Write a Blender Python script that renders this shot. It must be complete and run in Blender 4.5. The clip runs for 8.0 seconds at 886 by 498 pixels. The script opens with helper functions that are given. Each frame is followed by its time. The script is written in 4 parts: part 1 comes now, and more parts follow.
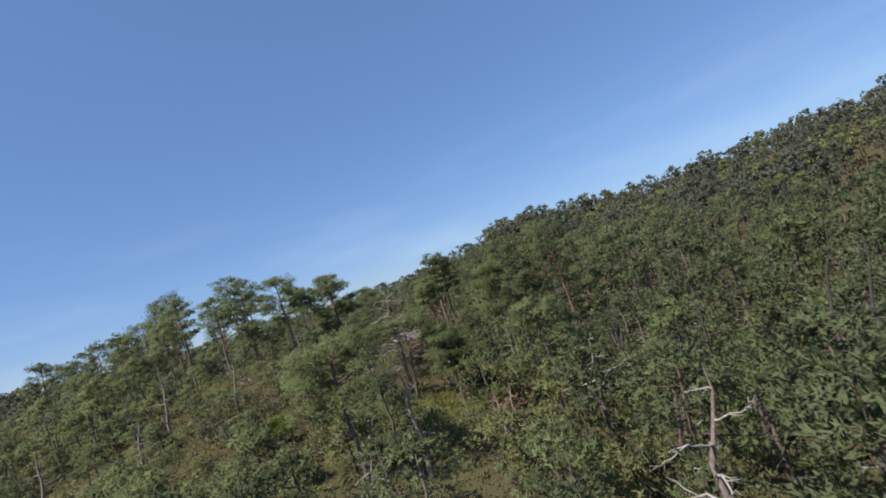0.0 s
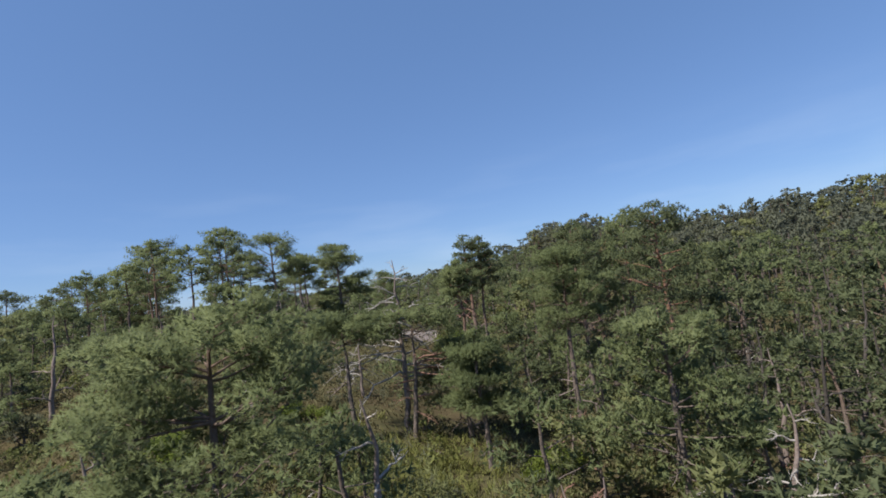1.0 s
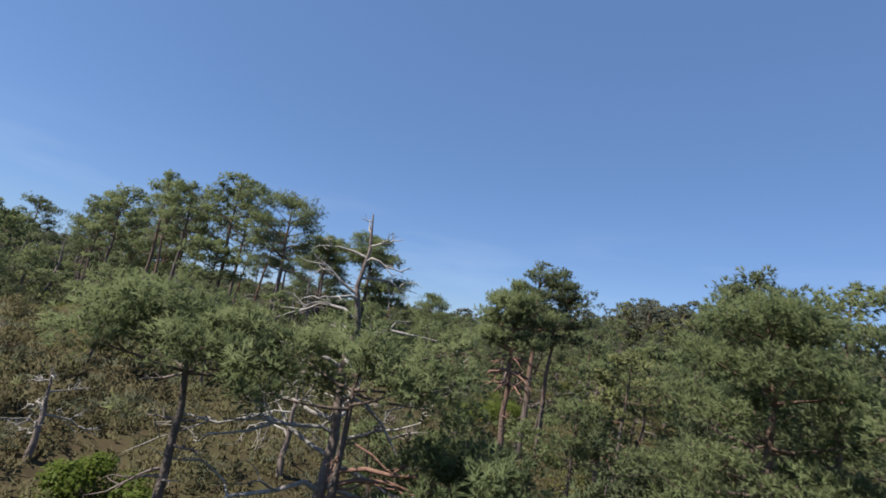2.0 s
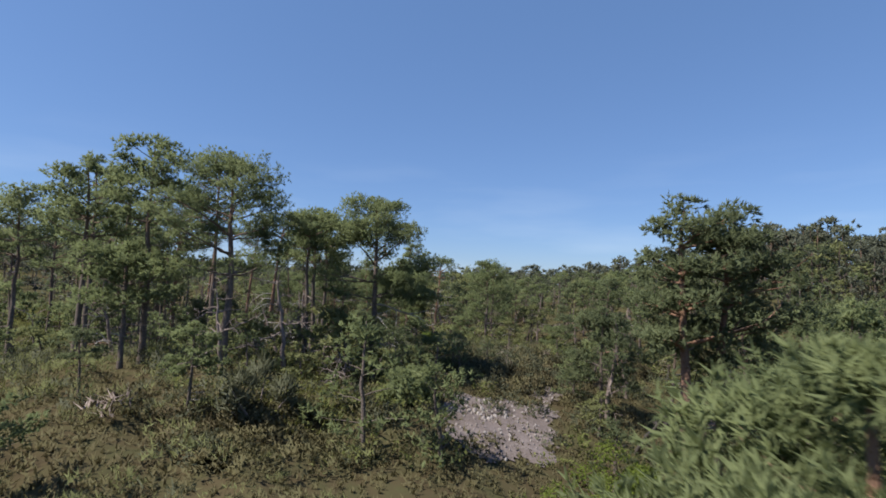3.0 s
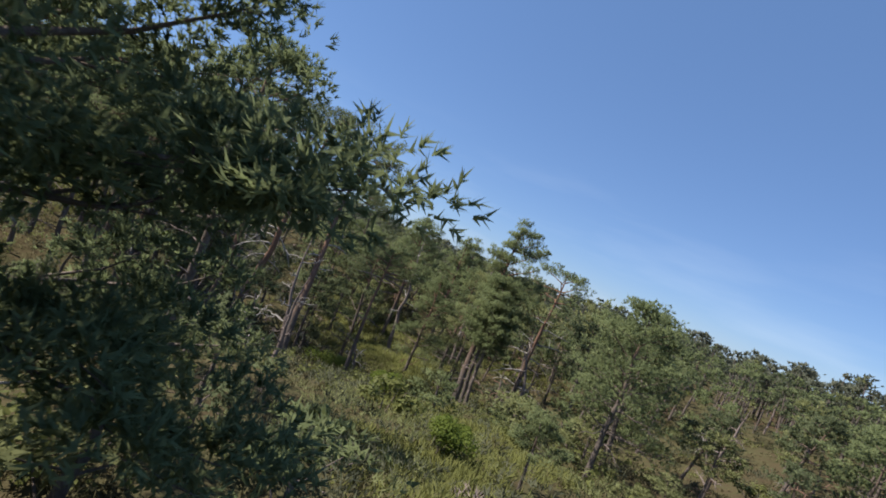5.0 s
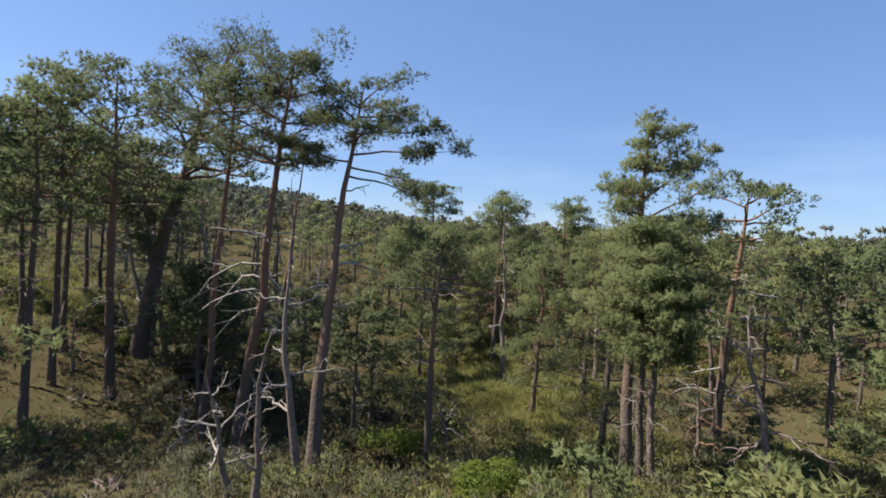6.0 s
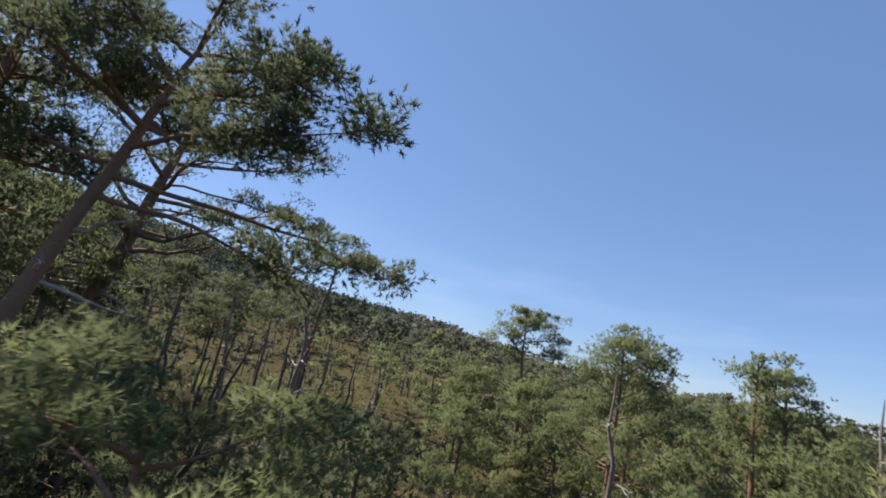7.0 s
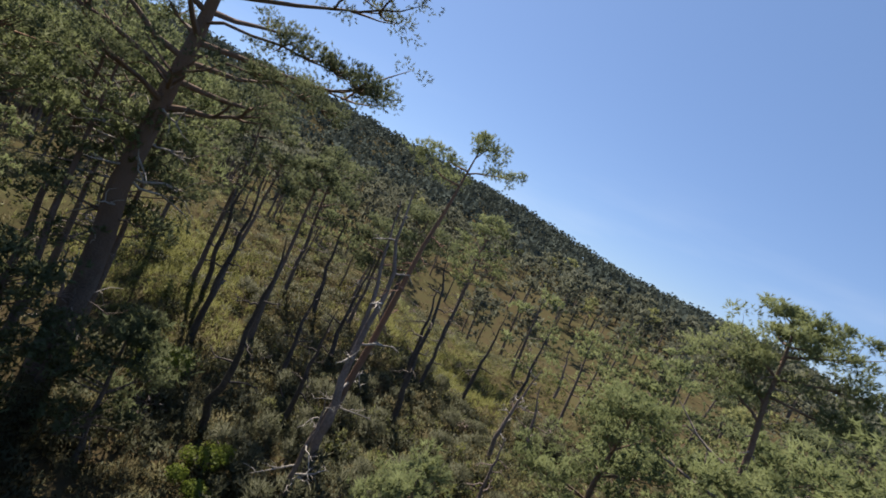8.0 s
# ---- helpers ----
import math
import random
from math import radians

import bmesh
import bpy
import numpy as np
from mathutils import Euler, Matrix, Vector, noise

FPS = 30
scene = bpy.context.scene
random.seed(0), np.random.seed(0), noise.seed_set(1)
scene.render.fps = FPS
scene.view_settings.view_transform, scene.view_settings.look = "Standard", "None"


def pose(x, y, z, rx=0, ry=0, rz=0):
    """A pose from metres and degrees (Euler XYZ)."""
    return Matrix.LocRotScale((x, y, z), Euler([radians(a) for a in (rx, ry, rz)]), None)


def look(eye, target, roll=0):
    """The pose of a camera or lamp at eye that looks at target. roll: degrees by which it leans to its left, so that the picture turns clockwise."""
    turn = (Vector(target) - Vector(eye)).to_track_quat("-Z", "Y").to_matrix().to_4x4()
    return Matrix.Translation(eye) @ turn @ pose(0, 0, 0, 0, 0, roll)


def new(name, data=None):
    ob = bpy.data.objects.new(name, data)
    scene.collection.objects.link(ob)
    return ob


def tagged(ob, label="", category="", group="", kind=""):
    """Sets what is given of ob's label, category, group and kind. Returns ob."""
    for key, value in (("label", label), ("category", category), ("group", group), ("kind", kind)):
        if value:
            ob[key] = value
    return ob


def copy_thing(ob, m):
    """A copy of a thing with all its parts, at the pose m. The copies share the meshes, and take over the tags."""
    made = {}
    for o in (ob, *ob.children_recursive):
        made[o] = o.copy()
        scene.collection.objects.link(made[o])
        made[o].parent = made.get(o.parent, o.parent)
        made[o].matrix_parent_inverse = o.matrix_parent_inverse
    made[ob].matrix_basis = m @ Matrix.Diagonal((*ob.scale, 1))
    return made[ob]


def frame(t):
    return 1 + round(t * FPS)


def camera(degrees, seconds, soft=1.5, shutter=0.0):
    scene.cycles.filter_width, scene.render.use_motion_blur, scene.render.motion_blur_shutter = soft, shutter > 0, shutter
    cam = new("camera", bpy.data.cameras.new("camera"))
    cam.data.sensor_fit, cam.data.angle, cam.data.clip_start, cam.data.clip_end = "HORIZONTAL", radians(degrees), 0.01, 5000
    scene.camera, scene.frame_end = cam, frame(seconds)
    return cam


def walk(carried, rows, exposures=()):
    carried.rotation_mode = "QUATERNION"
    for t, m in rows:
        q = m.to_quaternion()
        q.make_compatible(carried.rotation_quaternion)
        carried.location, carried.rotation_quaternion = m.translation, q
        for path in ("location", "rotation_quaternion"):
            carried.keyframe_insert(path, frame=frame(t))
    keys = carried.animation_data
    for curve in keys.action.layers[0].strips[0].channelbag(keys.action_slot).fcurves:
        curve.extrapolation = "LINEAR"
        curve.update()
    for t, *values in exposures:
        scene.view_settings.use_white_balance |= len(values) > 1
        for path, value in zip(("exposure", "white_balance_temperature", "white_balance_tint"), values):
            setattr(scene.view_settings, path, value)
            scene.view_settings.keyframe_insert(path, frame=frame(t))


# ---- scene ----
# A low flight over a pine wood on a hillside: metres, z up, y along the first heading.
cam = camera(83.0, 8.0, soft=1.7, shutter=0.06)
PATH = [
    (0, (0.000, 0.000, 0.000), (0.032, 1.995, 0.135), -17.8),
    (0.5, (-1.077, 5.970, -0.202), (-1.217, 7.959, -0.042), -1.5),
    (1, (-0.845, 12.000, -0.813), (-0.937, 13.990, -0.637), -7.8),
    (1.5, (-0.663, 18.049, -1.232), (-0.764, 20.027, -0.955), -4.9),
    (2, (-0.880, 24.546, -1.045), (-1.286, 26.476, -0.710), 9.6),
    (2.2, (-0.967, 26.752, -0.874), (-1.506, 28.657, -0.585), 14.0),
    (2.75, (-1.500, 33.800, 0.600), (-2.077, 35.705, 0.795), 5.0),
    (3.3, (-4.180, 40.966, 1.463), (-4.793, 42.867, 1.564), -3.9),
    (3.5, (-4.855, 43.372, 1.560), (-5.332, 45.312, 1.653), -11.0),
    (4, (-5.942, 49.125, 1.769), (-6.366, 51.067, 1.996), -6.8),
    (4.5, (-6.536, 54.625, 2.565), (-7.404, 56.420, 2.719), 12.8),
    (4.7, (-7.262, 56.130, 2.440), (-8.308, 57.832, 2.525), 21.9),
    (5.8, (-12.969, 66.785, 0.915), (-14.436, 68.143, 0.866), 10.4),
    (6, (-14.671, 69.308, 1.201), (-16.121, 70.685, 1.161), 3.5),
    (6.5, (-19.062, 75.567, 1.543), (-20.553, 76.870, 1.819), -1.0),
    (7, (-22.396, 81.490, 2.056), (-24.193, 82.255, 2.483), 11.8),
    (7.5, (-26.824, 87.613, 3.513), (-28.822, 87.644, 3.600), 31.8),
    (8, (-31.473, 90.581, 3.560), (-33.438, 90.211, 3.525), 24.7),
]
walk(cam, [(t, look(eye, target, roll)) for t, eye, target, roll in PATH],
     [(0, 1.14, 6580, 10), (4.7, 1.15, 6540, 10), (5.8, 1.48, 6950, 11), (6.7, 1.46, 7000, 11), (7.5, 1.26, 7100, 12), (8.0, 1.34, 7250, 12)])

# ---- light ----
SUN_AZ, SUN_EL = 130.0, 53.0      # degrees: to the left of +y, above the horizon
scene.view_settings.exposure = 1.15
world = bpy.data.worlds.new("sky")
scene.world = world
world.use_nodes = True
wn = world.node_tree.nodes
wl = world.node_tree.links
wn.clear()
sky = wn.new("ShaderNodeTexSky")
sky.sky_type = "NISHITA"
sky.sun_disc = False
sky.sun_elevation = radians(SUN_EL)
sky.sun_rotation = radians(-SUN_AZ)
sky.altitude = 400
sky.air_density, sky.dust_density, sky.ozone_density = 1.0, 0.35, 3.0
bg = wn.new("ShaderNodeBackground")
bg.inputs["Strength"].default_value = 0.0575
wo = wn.new("ShaderNodeOutputWorld")
tint = wn.new("ShaderNodeMix")   # a cool, clear sky
tint.data_type, tint.blend_type = "RGBA", "MULTIPLY"
tint.inputs["Factor"].default_value = 1.0
tint.inputs["B"].default_value = (0.90, 0.98, 1.18, 1)
wl.new(sky.outputs[0], tint.inputs["A"])
even = wn.new("ShaderNodeMix")   # thin haze evens out the blue
even.data_type = "RGBA"
even.inputs["Factor"].default_value = 0.45
even.inputs["B"].default_value = (1.22, 2.42, 4.85, 1)
wl.new(tint.outputs["Result"], even.inputs["A"])
# a faint streak of cirrus low over the hill
cirrus, way_in, stretch = wn.new("ShaderNodeTexNoise"), wn.new("ShaderNodeTexCoord"), wn.new("ShaderNodeMapping")
stretch.inputs["Scale"].default_value = (2.0, 2.0, 11.0)
cirrus.inputs["Scale"].default_value, cirrus.inputs["Detail"].default_value = 1.6, 5
wl.new(way_in.outputs["Generated"], stretch.inputs[0])
wl.new(stretch.outputs[0], cirrus.inputs["Vector"])
veil = wn.new("ShaderNodeMapRange")
veil.inputs["From Min"].default_value, veil.inputs["From Max"].default_value = 0.50, 0.85
veil.inputs["To Max"].default_value = 0.22
wl.new(cirrus.outputs[0], veil.inputs[0])
height = wn.new("ShaderNodeSeparateXYZ")
wl.new(way_in.outputs["Generated"], height.inputs[0])
low = wn.new("ShaderNodeMapRange")
low.inputs["From Min"].default_value, low.inputs["From Max"].default_value = 0.28, 0.06
wl.new(height.outputs[2], low.inputs[0])
both_masks = wn.new("ShaderNodeMath")
both_masks.operation = "MULTIPLY"
wl.new(veil.outputs[0], both_masks.inputs[0])
wl.new(low.outputs[0], both_masks.inputs[1])
cloud = wn.new("ShaderNodeMix")
cloud.data_type = "RGBA"
cloud.inputs["B"].default_value = (6.5, 7.4, 8.6, 1)
wl.new(both_masks.outputs[0], cloud.inputs["Factor"])
wl.new(even.outputs["Result"], cloud.inputs["A"])
wl.new(cloud.outputs["Result"], bg.inputs[0])
wl.new(bg.outputs[0], wo.inputs[0])
sd = bpy.data.lights.new("sun", "SUN")
sd.energy, sd.angle, sd.color = 3.1, radians(0.5), (1.0, 0.95, 0.87)
sun = new("sun", sd)
a, e = radians(SUN_AZ), radians(SUN_EL)
sun_way = Vector((-math.sin(a) * math.cos(e), math.cos(a) * math.cos(e), math.sin(e)))
sun.matrix_world = look(sun_way * 200, (0, 0, 0))


# ---- materials ----
def material(name, colours, scale, rough=0.8, bump=0.3, island=0.0, leaf=0.0, fine=8.0, coords="Object"):
    """Noise at two scales between colours, per-piece variation, relief, and light through leaves."""
    m = bpy.data.materials.new(name)
    m.use_nodes = True
    n, l = m.node_tree.nodes, m.node_tree.links
    b = n["Principled BSDF"]
    tc = n.new("ShaderNodeTexCoord")
    big, small = n.new("ShaderNodeTexNoise"), n.new("ShaderNodeTexNoise")
    big.inputs["Scale"].default_value, big.inputs["Detail"].default_value = scale, 4
    small.inputs["Scale"].default_value, small.inputs["Detail"].default_value = scale * fine, 6
    for q in (big, small):
        l.new(tc.outputs[coords], q.inputs["Vector"])
    ramp = n.new("ShaderNodeValToRGB")
    els = ramp.color_ramp.elements
    els[0].position, els[1].position = 0.3, 0.72
    els[0].color, els[1].color = (*colours[0], 1), (*colours[-1], 1)
    for k, c in enumerate(colours[1:-1]):
        el = els.new(0.3 + 0.42 * (k + 1) / (len(colours) - 1))
        el.color = (*c, 1)
    mix = n.new("ShaderNodeMath")
    mix.operation = "MULTIPLY_ADD"
    mix.inputs[1].default_value = 0.5
    half = n.new("ShaderNodeMath")
    half.operation = "MULTIPLY"
    half.inputs[1].default_value = 0.5
    l.new(big.outputs[0], mix.inputs[0])
    l.new(small.outputs[0], half.inputs[0])
    l.new(half.outputs[0], mix.inputs[2])
    value = mix.outputs[0]
    if island:
        geo, info = n.new("ShaderNodeNewGeometry"), n.new("ShaderNodeObjectInfo")
        both = n.new("ShaderNodeMath")
        both.operation = "MULTIPLY_ADD"
        both.inputs[1].default_value = 0.6
        l.new(geo.outputs["Random Per Island"], both.inputs[0])
        other = n.new("ShaderNodeMath")
        other.operation = "MULTIPLY_ADD"
        other.inputs[1].default_value, other.inputs[2].default_value = 0.8, -0.7
        l.new(info.outputs["Random"], other.inputs[0])
        l.new(other.outputs[0], both.inputs[2])
        add = n.new("ShaderNodeMath")
        add.operation = "MULTIPLY_ADD"
        add.inputs[1].default_value = island
        l.new(both.outputs[0], add.inputs[0])
        l.new(value, add.inputs[2])
        value = add.outputs[0]
    l.new(value, ramp.inputs[0])
    l.new(ramp.outputs[0], b.inputs["Base Color"])
    b.inputs["Roughness"].default_value = rough
    b.inputs["Specular IOR Level"].default_value = 0.12 if leaf else 0.3
    if bump:
        bu = n.new("ShaderNodeBump")
        bu.inputs["Strength"].default_value, bu.inputs["Distance"].default_value = bump, 0.05
        l.new(small.outputs[0], bu.inputs["Height"])
        l.new(bu.outputs[0], b.inputs["Normal"])
    if leaf:
        tr, ms = n.new("ShaderNodeBsdfTranslucent"), n.new("ShaderNodeMixShader")
        l.new(ramp.outputs[0], tr.inputs[0])
        ms.inputs[0].default_value = leaf
        l.new(b.outputs[0], ms.inputs[1])
        l.new(tr.outputs[0], ms.inputs[2])
        l.new(ms.outputs[0], n["Material Output"].inputs[0])
    return m


def bark_material(name, flakes, low=6.5):
    """Scots pine bark: grey plates low down, thin orange bark from some metres up."""
    m = material(name, [(0.075, 0.060, 0.052), (0.21, 0.168, 0.142)], 2.5, 0.9, 0.9, fine=6)
    n, l = m.node_tree.nodes, m.node_tree.links
    b = n["Principled BSDF"]
    old = b.inputs["Base Color"].links[0].from_socket
    tc, sep = n.new("ShaderNodeTexCoord"), n.new("ShaderNodeSeparateXYZ")
    l.new(tc.outputs["Object"], sep.inputs[0])
    noise_up = n.new("ShaderNodeTexNoise")
    noise_up.inputs["Scale"].default_value = 0.8
    l.new(tc.outputs["Object"], noise_up.inputs["Vector"])
    up = n.new("ShaderNodeMath")
    up.operation = "MULTIPLY_ADD"
    up.inputs[1].default_value = 6.0
    l.new(noise_up.outputs[0], up.inputs[0])
    l.new(sep.outputs[2], up.inputs[2])
    rng_node = n.new("ShaderNodeMapRange")
    rng_node.inputs["From Min"].default_value, rng_node.inputs["From Max"].default_value = low, low + 3.5
    l.new(up.outputs[0], rng_node.inputs["Value"])
    mx = n.new("ShaderNodeMix")
    mx.data_type = "RGBA"
    l.new(rng_node.outputs[0], mx.inputs["Factor"])
    l.new(old, mx.inputs["A"])
    flake = n.new("ShaderNodeMix")
    flake.data_type = "RGBA"
    flake.inputs["A"].default_value, flake.inputs["B"].default_value = flakes, (0.135, 0.094, 0.072, 1)
    l.new(noise_up.outputs[0], flake.inputs["Factor"])
    l.new(flake.outputs["Result"], mx.inputs["B"])
    l.new(mx.outputs["Result"], b.inputs["Base Color"])
    return m


NEEDLES = material("pine_needles", [(0.126, 0.155, 0.073), (0.189, 0.224, 0.104), (0.251, 0.281, 0.141)], 0.35, 0.75, 0, island=0.13, leaf=0.5)
OLIVE = material("yellowing_needles", [(0.157, 0.170, 0.074), (0.214, 0.229, 0.102), (0.268, 0.276, 0.133)], 0.35, 0.75, 0, island=0.06, leaf=0.46)
# Far needles: the haze of distance is put into this duller, bluer colour.
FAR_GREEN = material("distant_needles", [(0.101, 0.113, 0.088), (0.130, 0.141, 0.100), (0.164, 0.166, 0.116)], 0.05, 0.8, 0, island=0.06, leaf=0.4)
# Darker needle copy: some trees' own tone, elsewhere shade put into the colour.
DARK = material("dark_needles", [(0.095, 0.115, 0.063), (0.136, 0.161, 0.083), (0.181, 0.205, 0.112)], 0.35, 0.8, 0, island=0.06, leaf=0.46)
# Mountain side: haze and crown shade are painted in as dark blue-green.
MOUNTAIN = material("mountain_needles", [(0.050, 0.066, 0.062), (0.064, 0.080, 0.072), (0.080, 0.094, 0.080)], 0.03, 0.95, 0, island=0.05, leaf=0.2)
LEAVES = material("leaves", [(0.107, 0.122, 0.041), (0.169, 0.184, 0.061), (0.232, 0.237, 0.085)], 0.4, 0.5, 0, island=0.14, leaf=0.42)
BRIGHT = material("sapling_leaves", [(0.120, 0.160, 0.031), (0.170, 0.215, 0.043), (0.215, 0.255, 0.066)], 0.4, 0.5, 0, island=0.14, leaf=0.55)
JUNIPER = material("juniper", [(0.069, 0.076, 0.048), (0.103, 0.109, 0.066), (0.139, 0.138, 0.089)], 0.5, 0.6, 0, island=0.12, leaf=0.35)
HEATHER = material("heather", [(0.103, 0.084, 0.049), (0.130, 0.117, 0.060), (0.141, 0.139, 0.070)], 0.16, 0.8, 0, island=0.08, leaf=0.25, coords="Object")
GRASS = material("grass", [(0.110, 0.115, 0.038), (0.171, 0.179, 0.058), (0.220, 0.221, 0.080)], 0.2, 0.7, 0, island=0.2, leaf=0.4)
SOIL = material("soil", [(0.054, 0.041, 0.027), (0.078, 0.062, 0.035), (0.074, 0.070, 0.035), (0.106, 0.081, 0.045)], 0.12, 0.95, 0.8, fine=14)
GRAVEL = material("gravel", [(0.085, 0.066, 0.056), (0.165, 0.132, 0.120), (0.24, 0.20, 0.19)], 0.8, 0.95, 0.9, fine=16)
STONE = material("stone", [(0.14, 0.115, 0.105), (0.22, 0.19, 0.175), (0.34, 0.31, 0.295)], 1.2, 0.9, 0.6, island=0.2)
DEADWOOD = material("bleached_wood", [(0.16, 0.14, 0.12), (0.33, 0.30, 0.27), (0.50, 0.47, 0.43)], 1.2, 0.85, 0.5, fine=10)
GREYWOOD = material("grey_twigs", [(0.108, 0.085, 0.073), (0.216, 0.170, 0.150), (0.324, 0.265, 0.242)], 1.2, 0.9, 0.5, fine=10)
DARKWOOD = material("dark_dead_wood", [(0.041, 0.034, 0.030), (0.077, 0.065, 0.057), (0.135, 0.117, 0.104)], 1.2, 0.9, 0.5, fine=10)
REDWOOD = material("peeled_red_wood", [(0.144, 0.079, 0.055), (0.240, 0.137, 0.100), (0.336, 0.210, 0.160)], 1.2, 0.85, 0.5, fine=10)
BARK = bark_material("pine_bark", (0.205, 0.128, 0.09, 1))
ORANGE_BARK = bark_material("orange_pine_bark", (0.30, 0.155, 0.095, 1), 5.2)
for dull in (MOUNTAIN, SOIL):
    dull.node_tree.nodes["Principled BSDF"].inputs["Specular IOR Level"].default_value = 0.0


# ---- meshes from arrays ----
class Soup:
    """Triangles gathered from arrays, made into one mesh."""

    def __init__(self):
        self.v, self.f, self.n, self.turned = [], [], 0, []

    def add(self, v, f, turned=None):
        if turned is not None:
            self.turned.append(np.asarray(turned, np.float32))
        self.v.append(np.asarray(v, np.float32))
        self.f.append(np.asarray(f, np.int32) + self.n)
        self.n += len(v)

    def arrays(self):
        if not self.v:
            return np.zeros((0, 3), np.float32), np.zeros((0, 3), np.int32)
        return np.concatenate(self.v), np.concatenate(self.f)

    def normals(self):
        return np.concatenate(self.turned) if self.turned else None

    def mesh(self, name, mat, smooth=False):
        return mesh_from(name, *self.arrays(), mat, smooth, self.normals())


def mesh_from(name, v, f, mat, smooth=False, turned=None):
    me = bpy.data.meshes.new(name)
    me.vertices.add(len(v))
    me.vertices.foreach_set("co", np.ascontiguousarray(v, np.float32).ravel())
    me.loops.add(3 * len(f))
    me.loops.foreach_set("vertex_index", np.ascontiguousarray(f, np.int32).ravel())
    me.polygons.add(len(f))
    me.polygons.foreach_set("loop_start", np.arange(0, 3 * len(f), 3, dtype=np.int32))
    me.polygons.foreach_set("loop_total", np.full(len(f), 3, np.int32))
    if smooth:
        me.polygons.foreach_set("use_smooth", np.ones(len(f), bool))
    me.materials.append(mat)
    if turned is not None and len(v):   # foliage is shaded as the rounded clump that it makes up
        me.polygons.foreach_set("use_smooth", np.ones(len(f), bool))
        me.attributes.new("custom_normal", "FLOAT_VECTOR", "POINT").data.foreach_set("vector", np.ascontiguousarray(turned, np.float32).ravel())
    me.update(calc_edges=True)
    return me


def child(name, mesh, parent, label=""):
    ob = new(name, mesh)
    ob.parent = parent
    return tagged(ob, label)


def unit(v):
    v = np.asarray(v, float)
    return v / (np.linalg.norm(v, axis=-1, keepdims=True) + 1e-9)


def tube(s, pts, rad, k):
    """A round limb along pts, with the radius rad at each."""
    pts, rad = np.asarray(pts, float), np.asarray(rad, float)
    tan = unit(np.gradient(pts, axis=0))
    ref = np.array([0.31, 0.95, 0.05]) if abs(tan[0, 2]) > 0.6 else np.array([0, 0, 1.0])
    u = unit(np.cross(tan, ref))
    w = np.cross(tan, u)
    ang = np.arange(k) * 2 * np.pi / k
    ring = pts[:, None] + rad[:, None, None] * (np.cos(ang)[None, :, None] * u[:, None] + np.sin(ang)[None, :, None] * w[:, None])
    n = len(pts)
    i, j = np.meshgrid(np.arange(n - 1), np.arange(k), indexing="ij")
    a0, a1 = i * k + j, i * k + (j + 1) % k
    b0, b1 = a0 + k, a1 + k
    f = np.concatenate([np.stack([a0, a1, b1], -1).reshape(-1, 3), np.stack([a0, b1, b0], -1).reshape(-1, 3)])
    s.add(ring.reshape(-1, 3), f)


def blades(s, rng, centre, way, count, length, width):
    """At each centre a tuft of count narrow leaves that spread about way."""
    c = np.repeat(np.asarray(centre, float), count, 0)
    n = len(c)
    d = unit(np.repeat(way, count, 0) + rng.normal(0, 0.62, (n, 3)))
    side = unit(np.cross(d, rng.normal(0, 1, (n, 3))))
    ln = length * rng.uniform(0.6, 1.25, (n, 1))
    wd = width * rng.uniform(0.6, 1.3, (n, 1)) * 0.5
    p = c + rng.normal(0, length * 0.22, (n, 3))
    leaf_sheet(s, rng, np.stack([p - side * wd, p + side * wd, p + d * ln], 1), unit(np.repeat(way, count, 0)))


def leaf_sheet(s, rng, v, out):
    """Adds triangles v (n, 3, 3), turned to face the way out of their clump."""
    nat = np.cross(v[:, 1] - v[:, 0], v[:, 2] - v[:, 0])
    back = (nat * out).sum(1) < 0
    v[back] = v[back][:, [1, 0, 2]]
    nat[back] *= -1
    normal = unit(out + 0.15 * unit(nat) + rng.normal(0, 0.05, nat.shape))
    s.add(v.reshape(-1, 3), np.arange(3 * len(v)).reshape(-1, 3), np.repeat(normal, 3, 0))


def leaflets(s, rng, centre, normal, size):
    """A small folded diamond leaf at each centre."""
    n = len(centre)
    d = unit(np.cross(normal, rng.normal(0, 1, (n, 3))))
    w = unit(np.cross(normal, d))
    z = size * rng.uniform(0.6, 1.3, (n, 1))
    a, b, c, e = centre - d * z * 0.5, centre + w * z * 0.3, centre + d * z * 0.5, centre - w * z * 0.3
    leaf_sheet(s, rng, np.concatenate([np.stack([a, b, c], 1), np.stack([a, c, e], 1)]), np.concatenate([normal, normal]))


def bent(rng, start, way, length, lift, n=5, wild=0.12):
    """Points of a limb that sets off along way, bends by lift and wavers."""
    t = np.linspace(0, 1, n)[:, None]
    p = np.asarray(start) + np.asarray(way) * length * t + np.array([0, 0, 1.0]) * lift * length * t**2
    p[1:] += np.cumsum(rng.normal(0, wild * length / n, (n - 1, 3)), 0)
    return p


# ---- kinds of plants ----
HERO = dict(limbs=26, pads=4, tufts=52, blades=10, length=0.095, width=0.0215, shoot=0.07, clumps=10, sides=9, rings=11)
NEAR = dict(limbs=24, pads=4, tufts=27, blades=7, length=0.12, width=0.039, shoot=0.08, clumps=9, sides=8, rings=11)
FINE = dict(limbs=21, pads=4, tufts=19, blades=6, length=0.155, width=0.056, shoot=0.10, clumps=7, sides=6, rings=9)
PLAIN = dict(limbs=13, pads=4, tufts=11, blades=5, length=0.21, width=0.092, shoot=0.12, clumps=5, sides=5, rings=7)
COARSE = dict(limbs=8, pads=2, tufts=5, blades=3, length=0.42, width=0.27, shoot=0.26, clumps=3, sides=3, rings=4)


